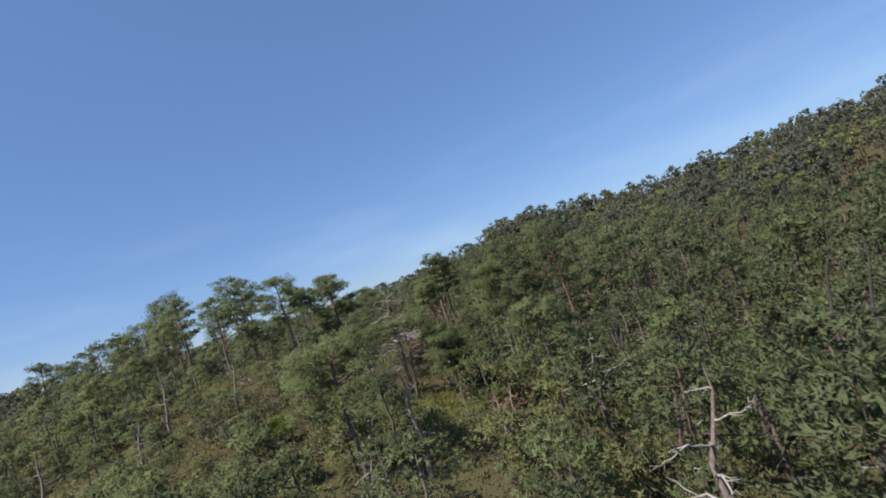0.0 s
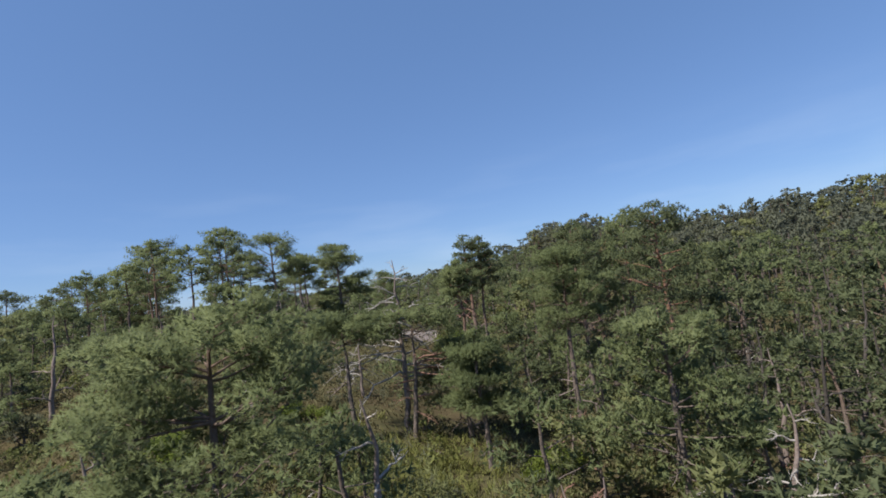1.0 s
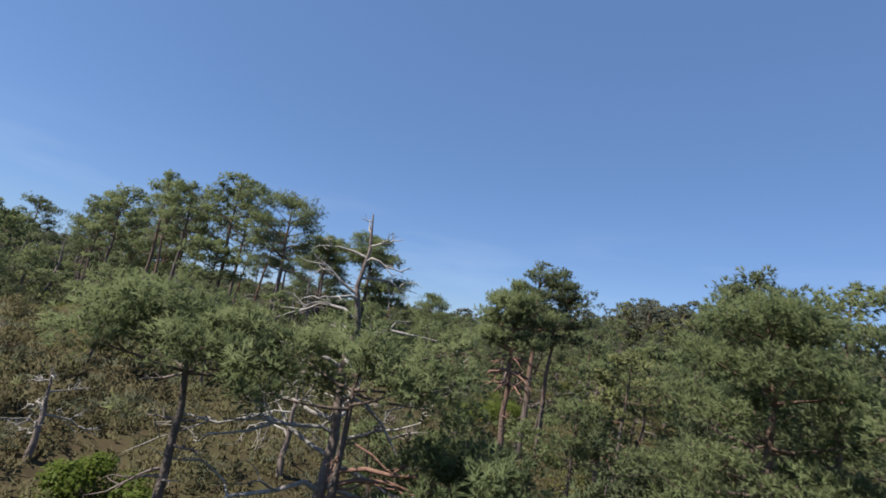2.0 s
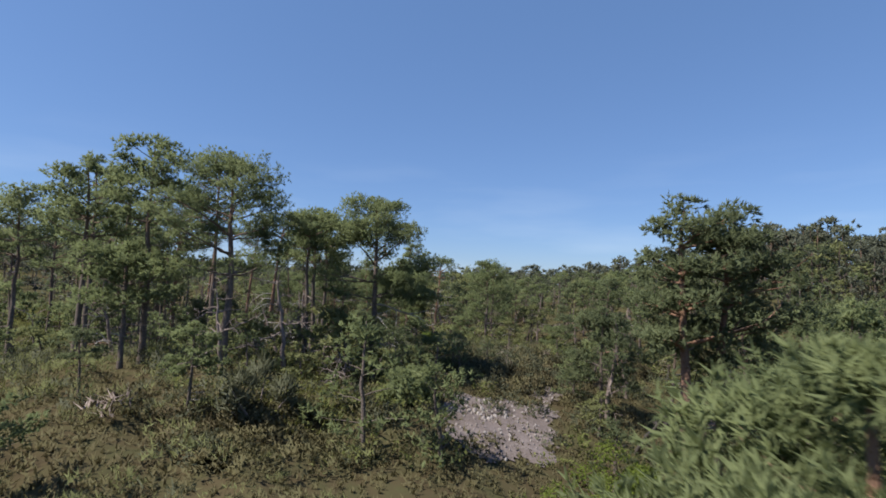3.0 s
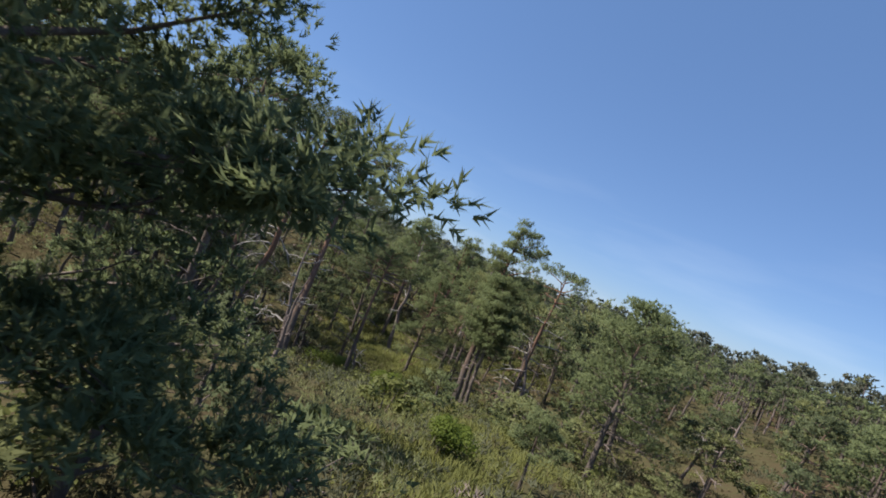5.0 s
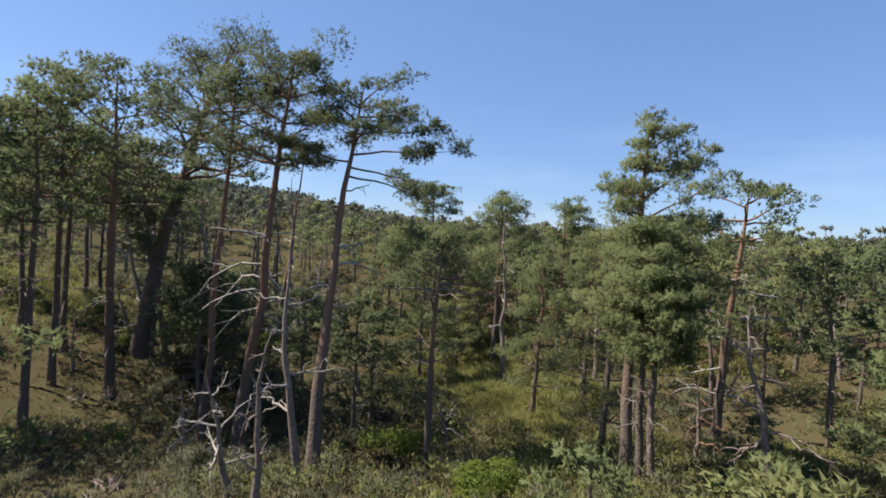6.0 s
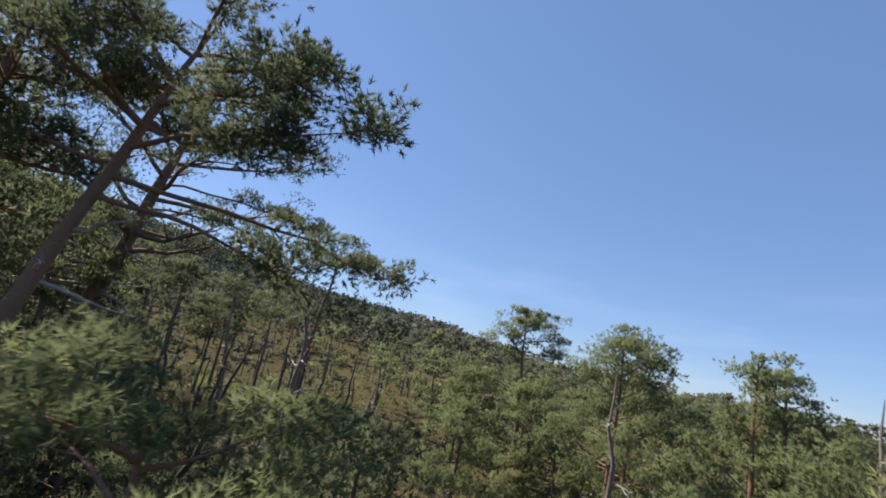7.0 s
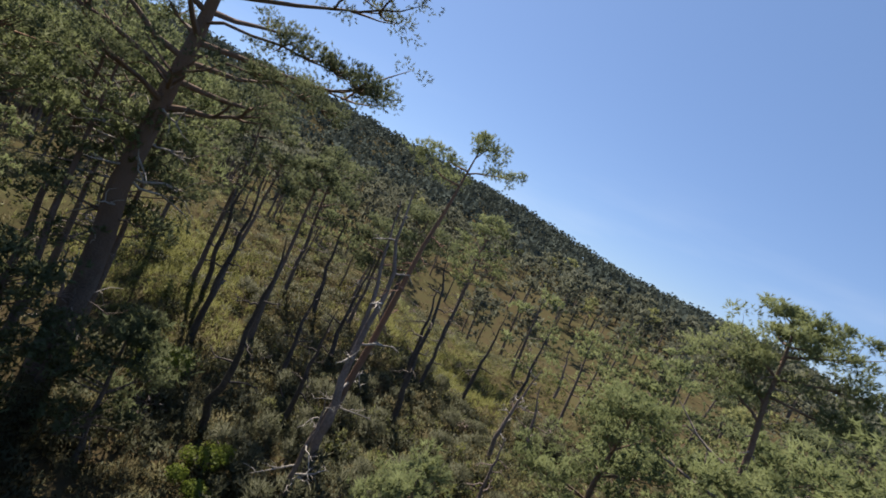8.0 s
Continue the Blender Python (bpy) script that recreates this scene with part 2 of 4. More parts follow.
def shoots(s, rng, centre, way, facing, detail):
    """At each centre a shoot along way, set round with short needles."""
    k = detail["blades"]
    axis = np.repeat(unit(way + rng.normal(0, 0.22, way.shape)), k, 0)
    n = len(axis)
    d = unit(axis * 0.8 + rng.normal(0, 0.5, (n, 3)))
    side = unit(np.cross(d, rng.normal(0, 1, (n, 3))))
    ln = detail["length"] * rng.uniform(0.7, 1.3, (n, 1))
    wd = detail["width"] * rng.uniform(0.6, 1.3, (n, 1)) * 0.5
    p = np.repeat(np.asarray(centre, float), k, 0) + axis * detail["shoot"] * rng.uniform(-0.3, 0.9, (n, 1))
    leaf_sheet(s, rng, np.stack([p - side * wd, p + side * wd, p + d * ln], 1), np.repeat(facing, k, 0))


def puffs(s, rng, ends, pad, detail):
    """Domed pads of needle tufts at the ends of the twigs, each built up of smaller rounded clumps."""
    e, m, k = len(ends), detail["tufts"], detail["clumps"]
    if not e:
        return
    size = pad * rng.uniform(0.65, 1.3, (e, 1, 1))
    q = unit(rng.normal(0, 1, (e, k, 3)) * [1, 1, 0.7] + [0, 0, 0.2])
    hubs = np.asarray(ends)[:, None] + q * size * rng.uniform(0.4, 1.0, (e, k, 1)) * [1.15, 1.15, 0.5]
    pick = rng.integers(0, k, (e, m))
    row = np.arange(e)[:, None]
    d = unit(rng.normal(0, 1, (e, m, 3)) + [0, 0, 0.3])
    cs = hubs[row, pick] + d * size * 0.43 * rng.uniform(0.35, 1.0, (e, m, 1)) * [1.0, 1.0, 0.8]
    way = unit(0.8 * d + 0.5 * q[row, pick] + [0, 0, 0.3])
    facing = unit(0.35 * d + 0.5 * q[row, pick] + [0, 0, 0.55])
    shoots(s, rng, cs.reshape(-1, 3), way.reshape(-1, 3), facing.reshape(-1, 3), detail)


def pine_arrays(rng, h, base, spread, lean=(0, 0), bias=(0, 0), detail=FINE, snags=6, twist=0.12, girth=1.0, arms=(), bare=()):
    """Trunk, crown and dead branches of a pine of height h; base: where the crown begins, of 1; spread: its radius in metres."""
    trunk, crown, dead = Soup(), Soup(), []
    n = detail["rings"]
    u = np.linspace(0, 1, n)
    way = np.cumsum(rng.normal(0, twist * h / n * 0.45, (n, 2)), 0)
    way -= way[0] + np.outer(u, way[-1] - way[0]) * 0.6
    line = np.c_[way + np.outer(u**1.15, lean), u * h * 0.97]
    r0 = (0.017 * h**0.75 + 0.032) * girth
    rad = r0 * (1 - u) ** 0.75 + 0.018
    rad[0] *= 1.35
    line[0, 2] = -0.35
    tube(trunk, line, rad, detail["sides"])
    at = lambda q: np.array([np.interp(q, u, line[:, k]) for k in range(3)])  # noqa: E731
    turn = rng.uniform(0, 6.28)
    fine = detail["limbs"] > 20
    pads = round(detail["pads"] * min(1.5, max(0.8, spread / 2.4)) + 0.3)
    taper = 0.42 if base > 0.5 else 0.55
    lop = rng.uniform(0.6, 1.15, 7)
    tiers = max(3, round((1 - base) * h / 0.8))   # the limbs stand in whorls
    count = max(5, int(detail["limbs"] * min(1.0, (1 - base) * 2.5) * (0.75 if base < 0.3 else 1.0)))
    for i in range(count):
        q = (i + rng.uniform(0, 0.9)) / count if detail is COARSE else (i * tiers // count + rng.uniform(0, 0.34)) / tiers
        turn += 2.4 + rng.normal(0, 0.5)
        out = np.array([math.cos(turn), math.sin(turn)])
        reach = spread * (1.0 - q) ** taper * (0.55 + 0.55 * min(1, q * 4 + 0.35)) * rng.uniform(0.6, 1.1) * lop[int(turn / 6.28 * 7) % 7] + 0.10 * spread
        reach *= max(0.3, 1 + out @ np.asarray(bias))
        start = at(base + (1 - base) * q * 0.95)
        w = unit([out[0], out[1], rng.uniform(-0.12, 0.25) + (0.5 if base > 0.5 else 0.75) * q])
        pts = bent(rng, start, w, reach, rng.uniform(-0.12, 0.22), 5)
        thick = 0.25 * r0 * (1 - q) ** 0.4 + 0.012
        if detail is not COARSE:
            tube(trunk, pts, thick * np.array([1, 0.8, 0.62, 0.42, 0.15]), 5 if fine else 3)
        ends = [pts[-1]] + ([pts[3]] if q > 0.25 else [])
        for k in range(pads - 1):
            f = rng.uniform(0.5 if base > 0.5 else 0.35, 1.0)
            s0 = np.array([np.interp(f * 4, range(5), pts[:, c]) for c in range(3)])
            turn2 = turn + rng.choice([-1, 1]) * rng.uniform(0.4, 1.2)
            w2 = unit([math.cos(turn2), math.sin(turn2), rng.uniform(0, 0.6)])
            p2 = bent(rng, s0, w2, reach * rng.uniform(0.2, 0.42) + 0.15, 0.15, 4)
            if fine:
                tube(trunk, p2, thick * np.array([0.5, 0.36, 0.25, 0.1]), 3)
            ends.append(p2[-1])
        pad = (0.12 * spread + 0.22) * (0.8 + 0.4 * rng.uniform())
        puffs(crown, rng, np.array(ends), pad, detail)
    puffs(crown, rng, at(1.0) + rng.normal(0, 0.14, (3, 3)) * [spread * 0.4, spread * 0.4, 1.0], 0.09 * spread + 0.15, detail)
    for q, az, ln, rise, bend, green in arms:
        w = unit([-math.sin(radians(az)), math.cos(radians(az)), rise])
        pts = bent(rng, at(q), w, ln, bend, 7, 0.1)
        tube(trunk, pts, 0.3 * r0 / girth * np.array([1, 0.9, 0.8, 0.66, 0.5, 0.32, 0.12]), 6)
        ends = []
        for k in range(int(ln * green)):
            s0 = pts[int(rng.integers(7 - max(1, round(6 * min(1, green / 6))), 7))]
            p2 = bent(rng, s0, unit(w + rng.normal(0, 0.8, 3) * [1, 1, 0.4]), rng.uniform(0.2, 0.8), 0.1, 4)
            tube(trunk, p2, 0.1 * r0 * np.array([1, 0.7, 0.4, 0.15]), 3)
            ends.append(p2[-1])
        puffs(crown, rng, np.array(ends), 0.42, detail)
    for i in range(snags + len(bare)):
        q = rng.uniform(0.3 * base, base * 1.05)
        turn = rng.uniform(0, 6.28)
        w = unit([math.cos(turn), math.sin(turn), rng.uniform(-0.3, 0.35)])
        ln, bend = spread * rng.uniform(0.25, 0.75), rng.uniform(-0.5, 0.25)
        if i >= snags:
            q, az, ln, rise, bend = bare[i - snags]
            w = unit([-math.sin(radians(az)), math.cos(radians(az)), rise])
        pts = bent(rng, at(q), w, ln, bend, 6, 0.3 if i < snags else 0.16)
        t0 = 0.020 + 0.06 * r0 + (0.018 if i >= snags else 0)
        snag = Soup()
        dead.append(snag)
        tube(snag, pts, t0 * np.array([1, 0.9, 0.75, 0.6, 0.4, 0.12]), 4)
        for k in range(2):
            p2 = bent(rng, pts[2 + k], unit(w + rng.normal(0, 0.6, 3)), ln * 0.4, rng.uniform(-0.5, 0.2), 4, 0.3)
            tube(snag, p2, t0 * np.array([0.55, 0.4, 0.3, 0.1]), 3)
    # bring the crown's top to the height that was asked for
    v = np.concatenate(crown.v)
    squash = h / np.percentile(v[:, 2], 99.7)
    for s in (trunk, crown, *dead):
        for part_v in s.v:
            part_v[:, 2] *= squash
    return trunk, crown, dead


def pine(place, h, base, spread, seed, lean=(0, 0), bias=(0, 0), detail=None, snags=6, needles=None, label="", wood=None, group="", girth=1.0, arms=(), bare=(), bark=None):
    rng = np.random.default_rng(seed)
    root = new("pine_tree")
    away = aisle(place[0], place[1])[0]
    detail = detail or (HERO if away < 4.6 or seed in (232, 301, 302, 309) else NEAR if away < 11 else FINE)
    root.location = place
    trunk, crown, dead = pine_arrays(rng, h, base, spread, lean, bias, detail, snags, girth=girth, arms=arms, bare=bare)
    child("trunk", trunk.mesh("trunk", bark or BARK, True), root)
    child("crown", crown.mesh("crown", needles or NEEDLES), root)
    for snag in dead:
        child("dead_branch", snag.mesh("dead_branch", wood or GREYWOOD, True), root, "bare dead lower branch")
    return tagged(root, label or "Scots pine with layered green needle pads on the slope", "tree", group)


def dead_tree(place, h, spread, seed, limbs=9, lean=(0, 0), wood=None, label="", first=0.25, twigs=3, bias=(0, 0), girth=1.0, arms=()):
    """A bare standing tree: crooked trunk, forked limbs and twigs."""
    rng = np.random.default_rng(seed)
    wood = wood or DEADWOOD
    root = new("dead_tree")
    root.location = place
    s, limbs_made = Soup(), []
    n = 12
    u = np.linspace(0, 1, n)
    way = np.cumsum(rng.normal(0, 0.035 * h / 3, (n, 2)), 0)
    line = np.c_[way - way[0] + np.outer(u, lean), u * h]
    line[0, 2] = -0.3
    r0 = (0.022 * h**0.75 + 0.035) * girth
    tube(s, line, r0 * (1 - u) ** 0.8 + 0.012, 8)
    turn = rng.uniform(0, 6)
    for i in range(limbs + len(arms)):
        q = first + (0.95 - first) * (i + rng.uniform(0, 0.8)) / limbs
        p = np.array([np.interp(q, u, line[:, k]) for k in range(3)])
        turn += 2.4 + rng.normal(0, 0.4)
        out = np.array([math.cos(turn), math.sin(turn)])
        ln = spread * (1.05 - q) ** 0.6 * rng.uniform(0.55, 1.1) * max(0.3, 1 + out @ np.asarray(bias))
        w = unit([out[0], out[1], rng.uniform(-0.15, 0.5)])
        drop = rng.uniform(-0.45, 0.15)
        if i >= limbs:
            q, az, ln, rise, drop = arms[i - limbs]
            p = np.array([np.interp(q, u, line[:, k]) for k in range(3)])
            w = unit([-math.sin(radians(az)), math.cos(radians(az)), rise])
        pts = bent(rng, p, w, ln, drop, 7, 0.32 if i < limbs else 0.2)
        t0 = 0.36 * r0 * (1 - q) ** 0.5 + 0.012
        br = Soup()
        limbs_made.append(br)
        tube(br, pts, t0 * np.array([1, 0.9, 0.8, 0.66, 0.5, 0.34, 0.1]), 5)
        for k in range(twigs):
            a0 = rng.integers(2, 6)
            p2 = bent(rng, pts[a0], unit(w + rng.normal(0, 0.7, 3)), ln * rng.uniform(0.25, 0.5), rng.uniform(-0.5, 0.3), 5, 0.35)
            tube(br, p2, t0 * np.array([0.5, 0.42, 0.34, 0.22, 0.08]), 4)
            for g in range(2):
                p3 = bent(rng, p2[2 + g], unit(w + rng.normal(0, 0.9, 3)), ln * rng.uniform(0.1, 0.22), 0.1, 3, 0.3)
                tube(br, p3, t0 * np.array([0.26, 0.2, 0.07]), 3)
    child("trunk", s.mesh("trunk", wood if wood is DARKWOOD else GREYWOOD, True), root, "weathered grey trunk")
    for br in limbs_made:
        child("branch", br.mesh("branch", wood, True), root)
    return tagged(root, label or "bare dead pine with bleached grey branches", "dead tree")


def bush_arrays(rng, r, h, leaves, size, upright=0.0, low=0.35):
    """Leaves over several uneven domes, and the stems under them."""
    fol, st = Soup(), Soup()
    lobes = max(4, int(r * 5))
    for i in range(lobes):
        ang, q = rng.uniform(0, 6.28), math.sqrt(rng.uniform(0, 1)) * 0.75
        c = np.array([r * q * math.cos(ang), r * q * math.sin(ang), h * rng.uniform(low, 0.85) * (1 - 0.4 * (1 - low) / 0.65 * q)])
        lr = np.array([r, r, min(h * 0.6, r)]) * rng.uniform(0.25, 0.45)
        m = leaves // lobes
        d = unit(rng.normal(0, 1, (m, 3)))
        d[:, 2] = np.abs(d[:, 2]) * np.where(rng.uniform(0, 1, m) < 0.8, 1, -1)
        p = c + d * lr * rng.uniform(0.55, 1.12, (m, 1))
        if upright:
            blades(fol, rng, p, unit(d * 0.6 + [0, 0, upright]), 4, size, size * 0.2)
        else:
            leaflets(fol, rng, p, unit(d + rng.normal(0, 0.55, (m, 3)) + [0, 0, 0.4]), size)
        tube(st, bent(rng, (c[0] * 0.25, c[1] * 0.25, -0.15), unit(c), np.linalg.norm(c), 0.05, 4), [0.04, 0.03, 0.022, 0.01], 4)
    return st, fol


# ---- the lie of the land ----
LAND = (-7.775, -0.03532, 0.03730)
SWELLS = {  # heights of broad swells, by the x of the row
    -62: (0.23, -0.1, 0.54, 4.15, -0.76), -40: (-0.38, -2.66, 0.27, -5.71, -2.1), -18: (-0.71, -0.17, 4.2, 3.18, -2.21),
    4: (0.02, 1.17, -3.79, 0.03, 0.96), 26: (-0.87, -1.6, -0.55, 0.52, -0.04)}
SWELL_Y, SWELL_R = (-2, 22, 46, 70, 94), 17.0
MID = (-12.0, 48.0)
# skyline: degrees to the left of +y, rise of the ground in degrees, metres away
SKYLINE = [(-180, 5, 260), (-120, 4, 260), (-90, 4.5, 240), (-75, 4.5, 220), (-58, 4.3, 180), (-50, 4.1, 160), (-40, 3.5, 120), (-30, 5.1, 80), (-24, 4.5, 72), (-15, 3.1, 66),
           (-7, 1.9, 68), (0, 0.9, 85), (8, 0.7, 120), (20, 0.5, 190), (35, 0.8, 230), (44, 1.2, 300), (52, 2.2, 340), (58, 3.0, 370), (64, 3.4, 380), (75, 4.2, 385),
           (86, 6.2, 385), (97, 7.3, 380), (104, 8.0, 370), (111, 8.5, 360), (122, 8.4, 350), (150, 8.0, 320), (180, 5, 260)]


def smooth(q):
    q = np.clip(q, 0, 1)
    return q * q * (3 - 2 * q)


def land(x, y):
    """Height of the ground, without the small bumps."""
    x, y = np.asarray(x, float), np.asarray(y, float)
    dx, dy = x - MID[0], y - MID[1]
    r, az = np.hypot(dx, dy), np.degrees(np.arctan2(-dx, dy))
    squeeze = np.minimum(1, 75 / np.maximum(r, 1e-6))
    nx, ny = MID[0] + dx * squeeze, MID[1] + dy * squeeze
    z = LAND[0] + LAND[1] * nx + LAND[2] * ny
    for cx, row in SWELLS.items():
        for cy, hh in zip(SWELL_Y, row):
            z = z + hh * np.exp(-((nx - cx) ** 2 + (ny - cy) ** 2) / (2 * SWELL_R**2))
    z = z - 4.5 * np.exp(-((x + 84) ** 2 + (y - 87) ** 2) / 300.0)   # a hollow behind the knoll
    keys = np.array(SKYLINE, float)
    el, far = np.interp(az, keys[:, 0], keys[:, 1]), np.interp(az, keys[:, 0], keys[:, 2])
    crest = far * np.tan(np.radians(el)) - 4.0
    foot = np.minimum(45, 0.38 * far)
    k = smooth((r - foot) / (far - foot))
    up = z * (1 - k) + crest * k
    fall = smooth((r - far) / 1200)
    return up * (1 - fall) - 35 * fall


def bumps(x, y):
    level = 1 - 0.9 * np.exp(-((x + 6.3) ** 2 + (y - 58) ** 2) / 45)
    return level * bumps_all(x, y)


def bumps_all(x, y):
    return 0.22 * np.sin(x * 0.9 + 1.3 * np.sin(y * 0.41)) * np.sin(y * 0.77 + 0.8 * np.sin(x * 0.53)) + 0.10 * np.sin(x * 2.3 + y * 1.1) * np.sin(y * 2.1 - x * 0.7)


def ground_z(x, y):
    return land(x, y) + bumps(np.asarray(x, float), np.asarray(y, float))


def put(x, y, sink=0.0):
    return (x, y, float(ground_z(x, y)) - sink)


def build_ground():
    radii = np.concatenate([np.arange(0, 80, 1.1), np.geomspace(80, 4500, 70)])
    k = 220
    ang = np.arange(k) * 2 * np.pi / k
    x = MID[0] + radii[:, None] * np.sin(ang)
    y = MID[1] + radii[:, None] * np.cos(ang)
    v = np.stack([x, y, ground_z(x, y)], -1).reshape(-1, 3)
    n = len(radii)
    i, j = np.meshgrid(np.arange(n - 1), np.arange(k), indexing="ij")
    a0, a1 = i * k + j, i * k + (j + 1) % k
    f = np.concatenate([np.stack([a0, a1, a1 + k], -1).reshape(-1, 3), np.stack([a0, a1 + k, a0 + k], -1).reshape(-1, 3)])[:, ::-1]
    tagged(new("ground", mesh_from("ground", v, f, SOIL, True)), "heathy hillside ground of dark soil, moss and low growth", "ground", kind="structure")


build_ground()

# the line over which the clearing lies: no tree may stand high near it
AISLE = np.array([(0.0, -8.0, 0.0), (0.0, 0.0, 0.0), (-1.1, 6.0, -0.2), (-0.8, 12.0, -0.8), (-0.7, 18.0, -1.2), (-0.9, 24.5, -1.0), (-1.0, 26.8, -0.9),
                  (-1.5, 33.8, 0.6), (-4.2, 41.0, 1.5), (-4.9, 43.4, 1.6), (-5.9, 49.1, 1.8), (-6.5, 54.6, 2.6), (-7.3, 56.1, 2.4), (-13.0, 66.8, 0.9),
                  (-14.7, 69.3, 1.2), (-19.1, 75.6, 1.5), (-22.4, 81.5, 2.1), (-26.8, 87.6, 3.5), (-31.5, 90.6, 3.6), (-37.1, 94.1, 3.6)], float)


def aisle(x, y):
    """Distance from the open aisle, and its height there."""
    p, q = AISLE[:-1], AISLE[1:]
    d = q[:, :2] - p[:, :2]
    s = np.clip(((np.array([x, y]) - p[:, :2]) * d).sum(1) / (d**2).sum(1), 0, 1)
    w = p + (q - p) * s[:, None]
    g = np.hypot(w[:, 0] - x, w[:, 1] - y)
    i = int(g.argmin())
    return float(g[i]), float(w[i, 2])


# ---- pines and dead trees that stand out ----
# x, y, height, start of the crown (of 1), crown radius, lean x, lean y, seed
RIDGE_PINES = [
    (-17.5, 54, 8.9, 0.45, 2.8, 0, 0, 101), (-26.5, 62.9, 13.5, 0.6, 2.4, 0, 0, 102),
    (-34.8, 63.9, 14.9, 0.62, 2.3, 0, 0, 103), (-41.7, 63.5, 12.8, 0.6, 2.1, 0, 0, 104),
    (-24.2, 52.8, 9, 0.62, 1.9, 0, 0, 105), (-21.2, 53.5, 9.8, 0.62, 1.9, 0, 0, 106),
    (-30.7, 54.2, 9.2, 0.62, 1.9, 0, 0, 107), (-41.6, 56.1, 7.9, 0.5, 2.5, 0, 0, 109),
    (-30.7, 58, 12, 0.62, 1.9, 0, 0, 110)]
SLOPE_PINES = [
    (7.8, 35.9, 10.7, 0.55, 1.8, 0.2, -0.1, 121), (6.6, 40.9, 10.8, 0.5, 2, -1, 0.3, 122), (8.5, 42.4, 11.6, 0.5, 2, 0, 0, 123),
    (-5.2, 20.2, 6.6, 0.6, 1.9, 0, 0, 125), (3.8, 25.3, 5.9, 0.3, 1.8, 0, 0, 126), (4.9, 39.5, 10.3, 0.4, 2, 0, 0, 127)]
SLOPE_PINES_MORE = [
    (-3.8, 32, 5.6, 0.84, 1.9, 0.4, 0, 128), (-6.1, 31.9, 5.4, 0.80, 1.45, -0.1, -0.1, 129), (-1.7, 33.0, 4.7, 0.3, 1.6, 0, 0, 134),
    (-1.0, 29.8, 4.9, 0.45, 1.3, 0, 0, 130), (-1.5, 40, 7.6, 0.74, 1.0, 0, 0, 132), (3.0, 34.2, 8.6, 0.6, 1.6, 0, 0, 133),
    (-13.3, 59, 8.3, 0.40, 2.8, 0, 0, 111)]
CLEARING_PINES = [
    (-1.0, 50.2, 9.6, 0.64, 1.5, 0.1, 0, 221), (-0.2, 51.2, 9.4, 0.6, 1.3, 0.3, -0.1, 222),
    (-19.9, 65.4, 8.8, 0.45, 2, 0, 0, 223), (-12.7, 80, 7.8, 0.3, 2.6, 0, 0, 224),
    (-2.9, 60.9, 4.9, 0.3, 1.5, 0, 0, 225), (-9.8, 55.4, 1.5, 0.1, 1, 0, 0, 226),
    (-20.8, 52.2, 5.1, 0.5, 1.8, -0, -0, 227), (-15.9, 57.4, 7.2, 0.76, 1.1, 0, 0, 228),
    (-17.4, 60.3, 7.7, 0.62, 1.5, 0, 0, 229), (-13.2, 84.8, 8.5, 0.3, 2.6, 0, 0, 230),
    (-21.5, 91.8, 10.9, 0.8, 2.3, 0.6, 0, 231), (-22.1, 85.3, 12, 0.46, 1.8, 0, 0, 232)]
CLEARING_PINES_MORE = [
    (-21.3, 84.3, 8.4, 0.55, 1.5, 0, 0, 236), (-24.2, 87.5, 9.5, 0.15, 2, 0, 0, 237)]
TALL_PINES = [
    (-29.2, 77.8, 14.3, 0.82, 1.9, -2.1, 2.7, 301), (-33.6, 77.1, 15.3, 0.73, 2.6, 1.7, 0.5, 302),
    (-35.1, 76.2, 15, 0.73, 2.4, 1.5, 0.1, 303), (-41.3, 74.2, 15.8, 0.6, 3.4, 0.6, -0.4, 304),
    (-38.8, 69.5, 12.3, 0.5, 2.8, -0, -0.4, 306), (-40.9, 68.2, 10, 0.5, 2.8, -0, -0.9, 307),
    (-46.6, 76.5, 18.6, 0.56, 4, 3.3, 3.2, 309), (-49, 85.8, 13.8, 0.88, 1.9, 0.2, 1.3, 310),
    (-45, 97.3, 11.9, 0.93, 0.9, -0.2, -0.5, 311),
    (-52, 77.8, 9.5, 0.82, 1.5, -3.2, -1.2, 313)]
TALL_PINES_MORE = [
    (-46.1, 77, 9.8, 0.6, 2.4, 0.2, -0.3, 315), (-67.2, 86.5, 10.4, 0.5, 2.2, 0, 0, 316), (-37, 95.7, 11.7, 0.5, 2.4, 0, 0, 317),
    (-34.4, 101.3, 11.3, 0.4, 2.2, 0, 0, 318), (-39.1, 98.7, 11.5, 0.4, 2.4, 0, 0, 319), (-34.5, 99.8, 11.2, 0.3, 2, 0, 0, 320),
    (-50, 71.5, 12.4, 0.5, 2.8, 0, 0, 331)]
TALL_PINES_OTHER = [
    (-54.5, 75, 10.8, 0.78, 1.7, 0, 0, 332), (-45, 70, 12.8, 0.66, 2.4, 0, 0, 333), (-48.5, 75.5, 11.9, 0.6, 2.2, 0, 0, 334),
    (-53, 80, 9.6, 0.86, 1.2, 0, 0, 335), (-57, 70, 9.7, 0.5, 2.8, 0, 0, 336), (-58.5, 78, 9.2, 0.55, 2.4, 0, 0, 340),
    (-62.5, 83, 8.2, 0.5, 2.3, 0, 0, 341), (-59.5, 82, 7.0, 0.6, 1.9, 0, 0, 349)]
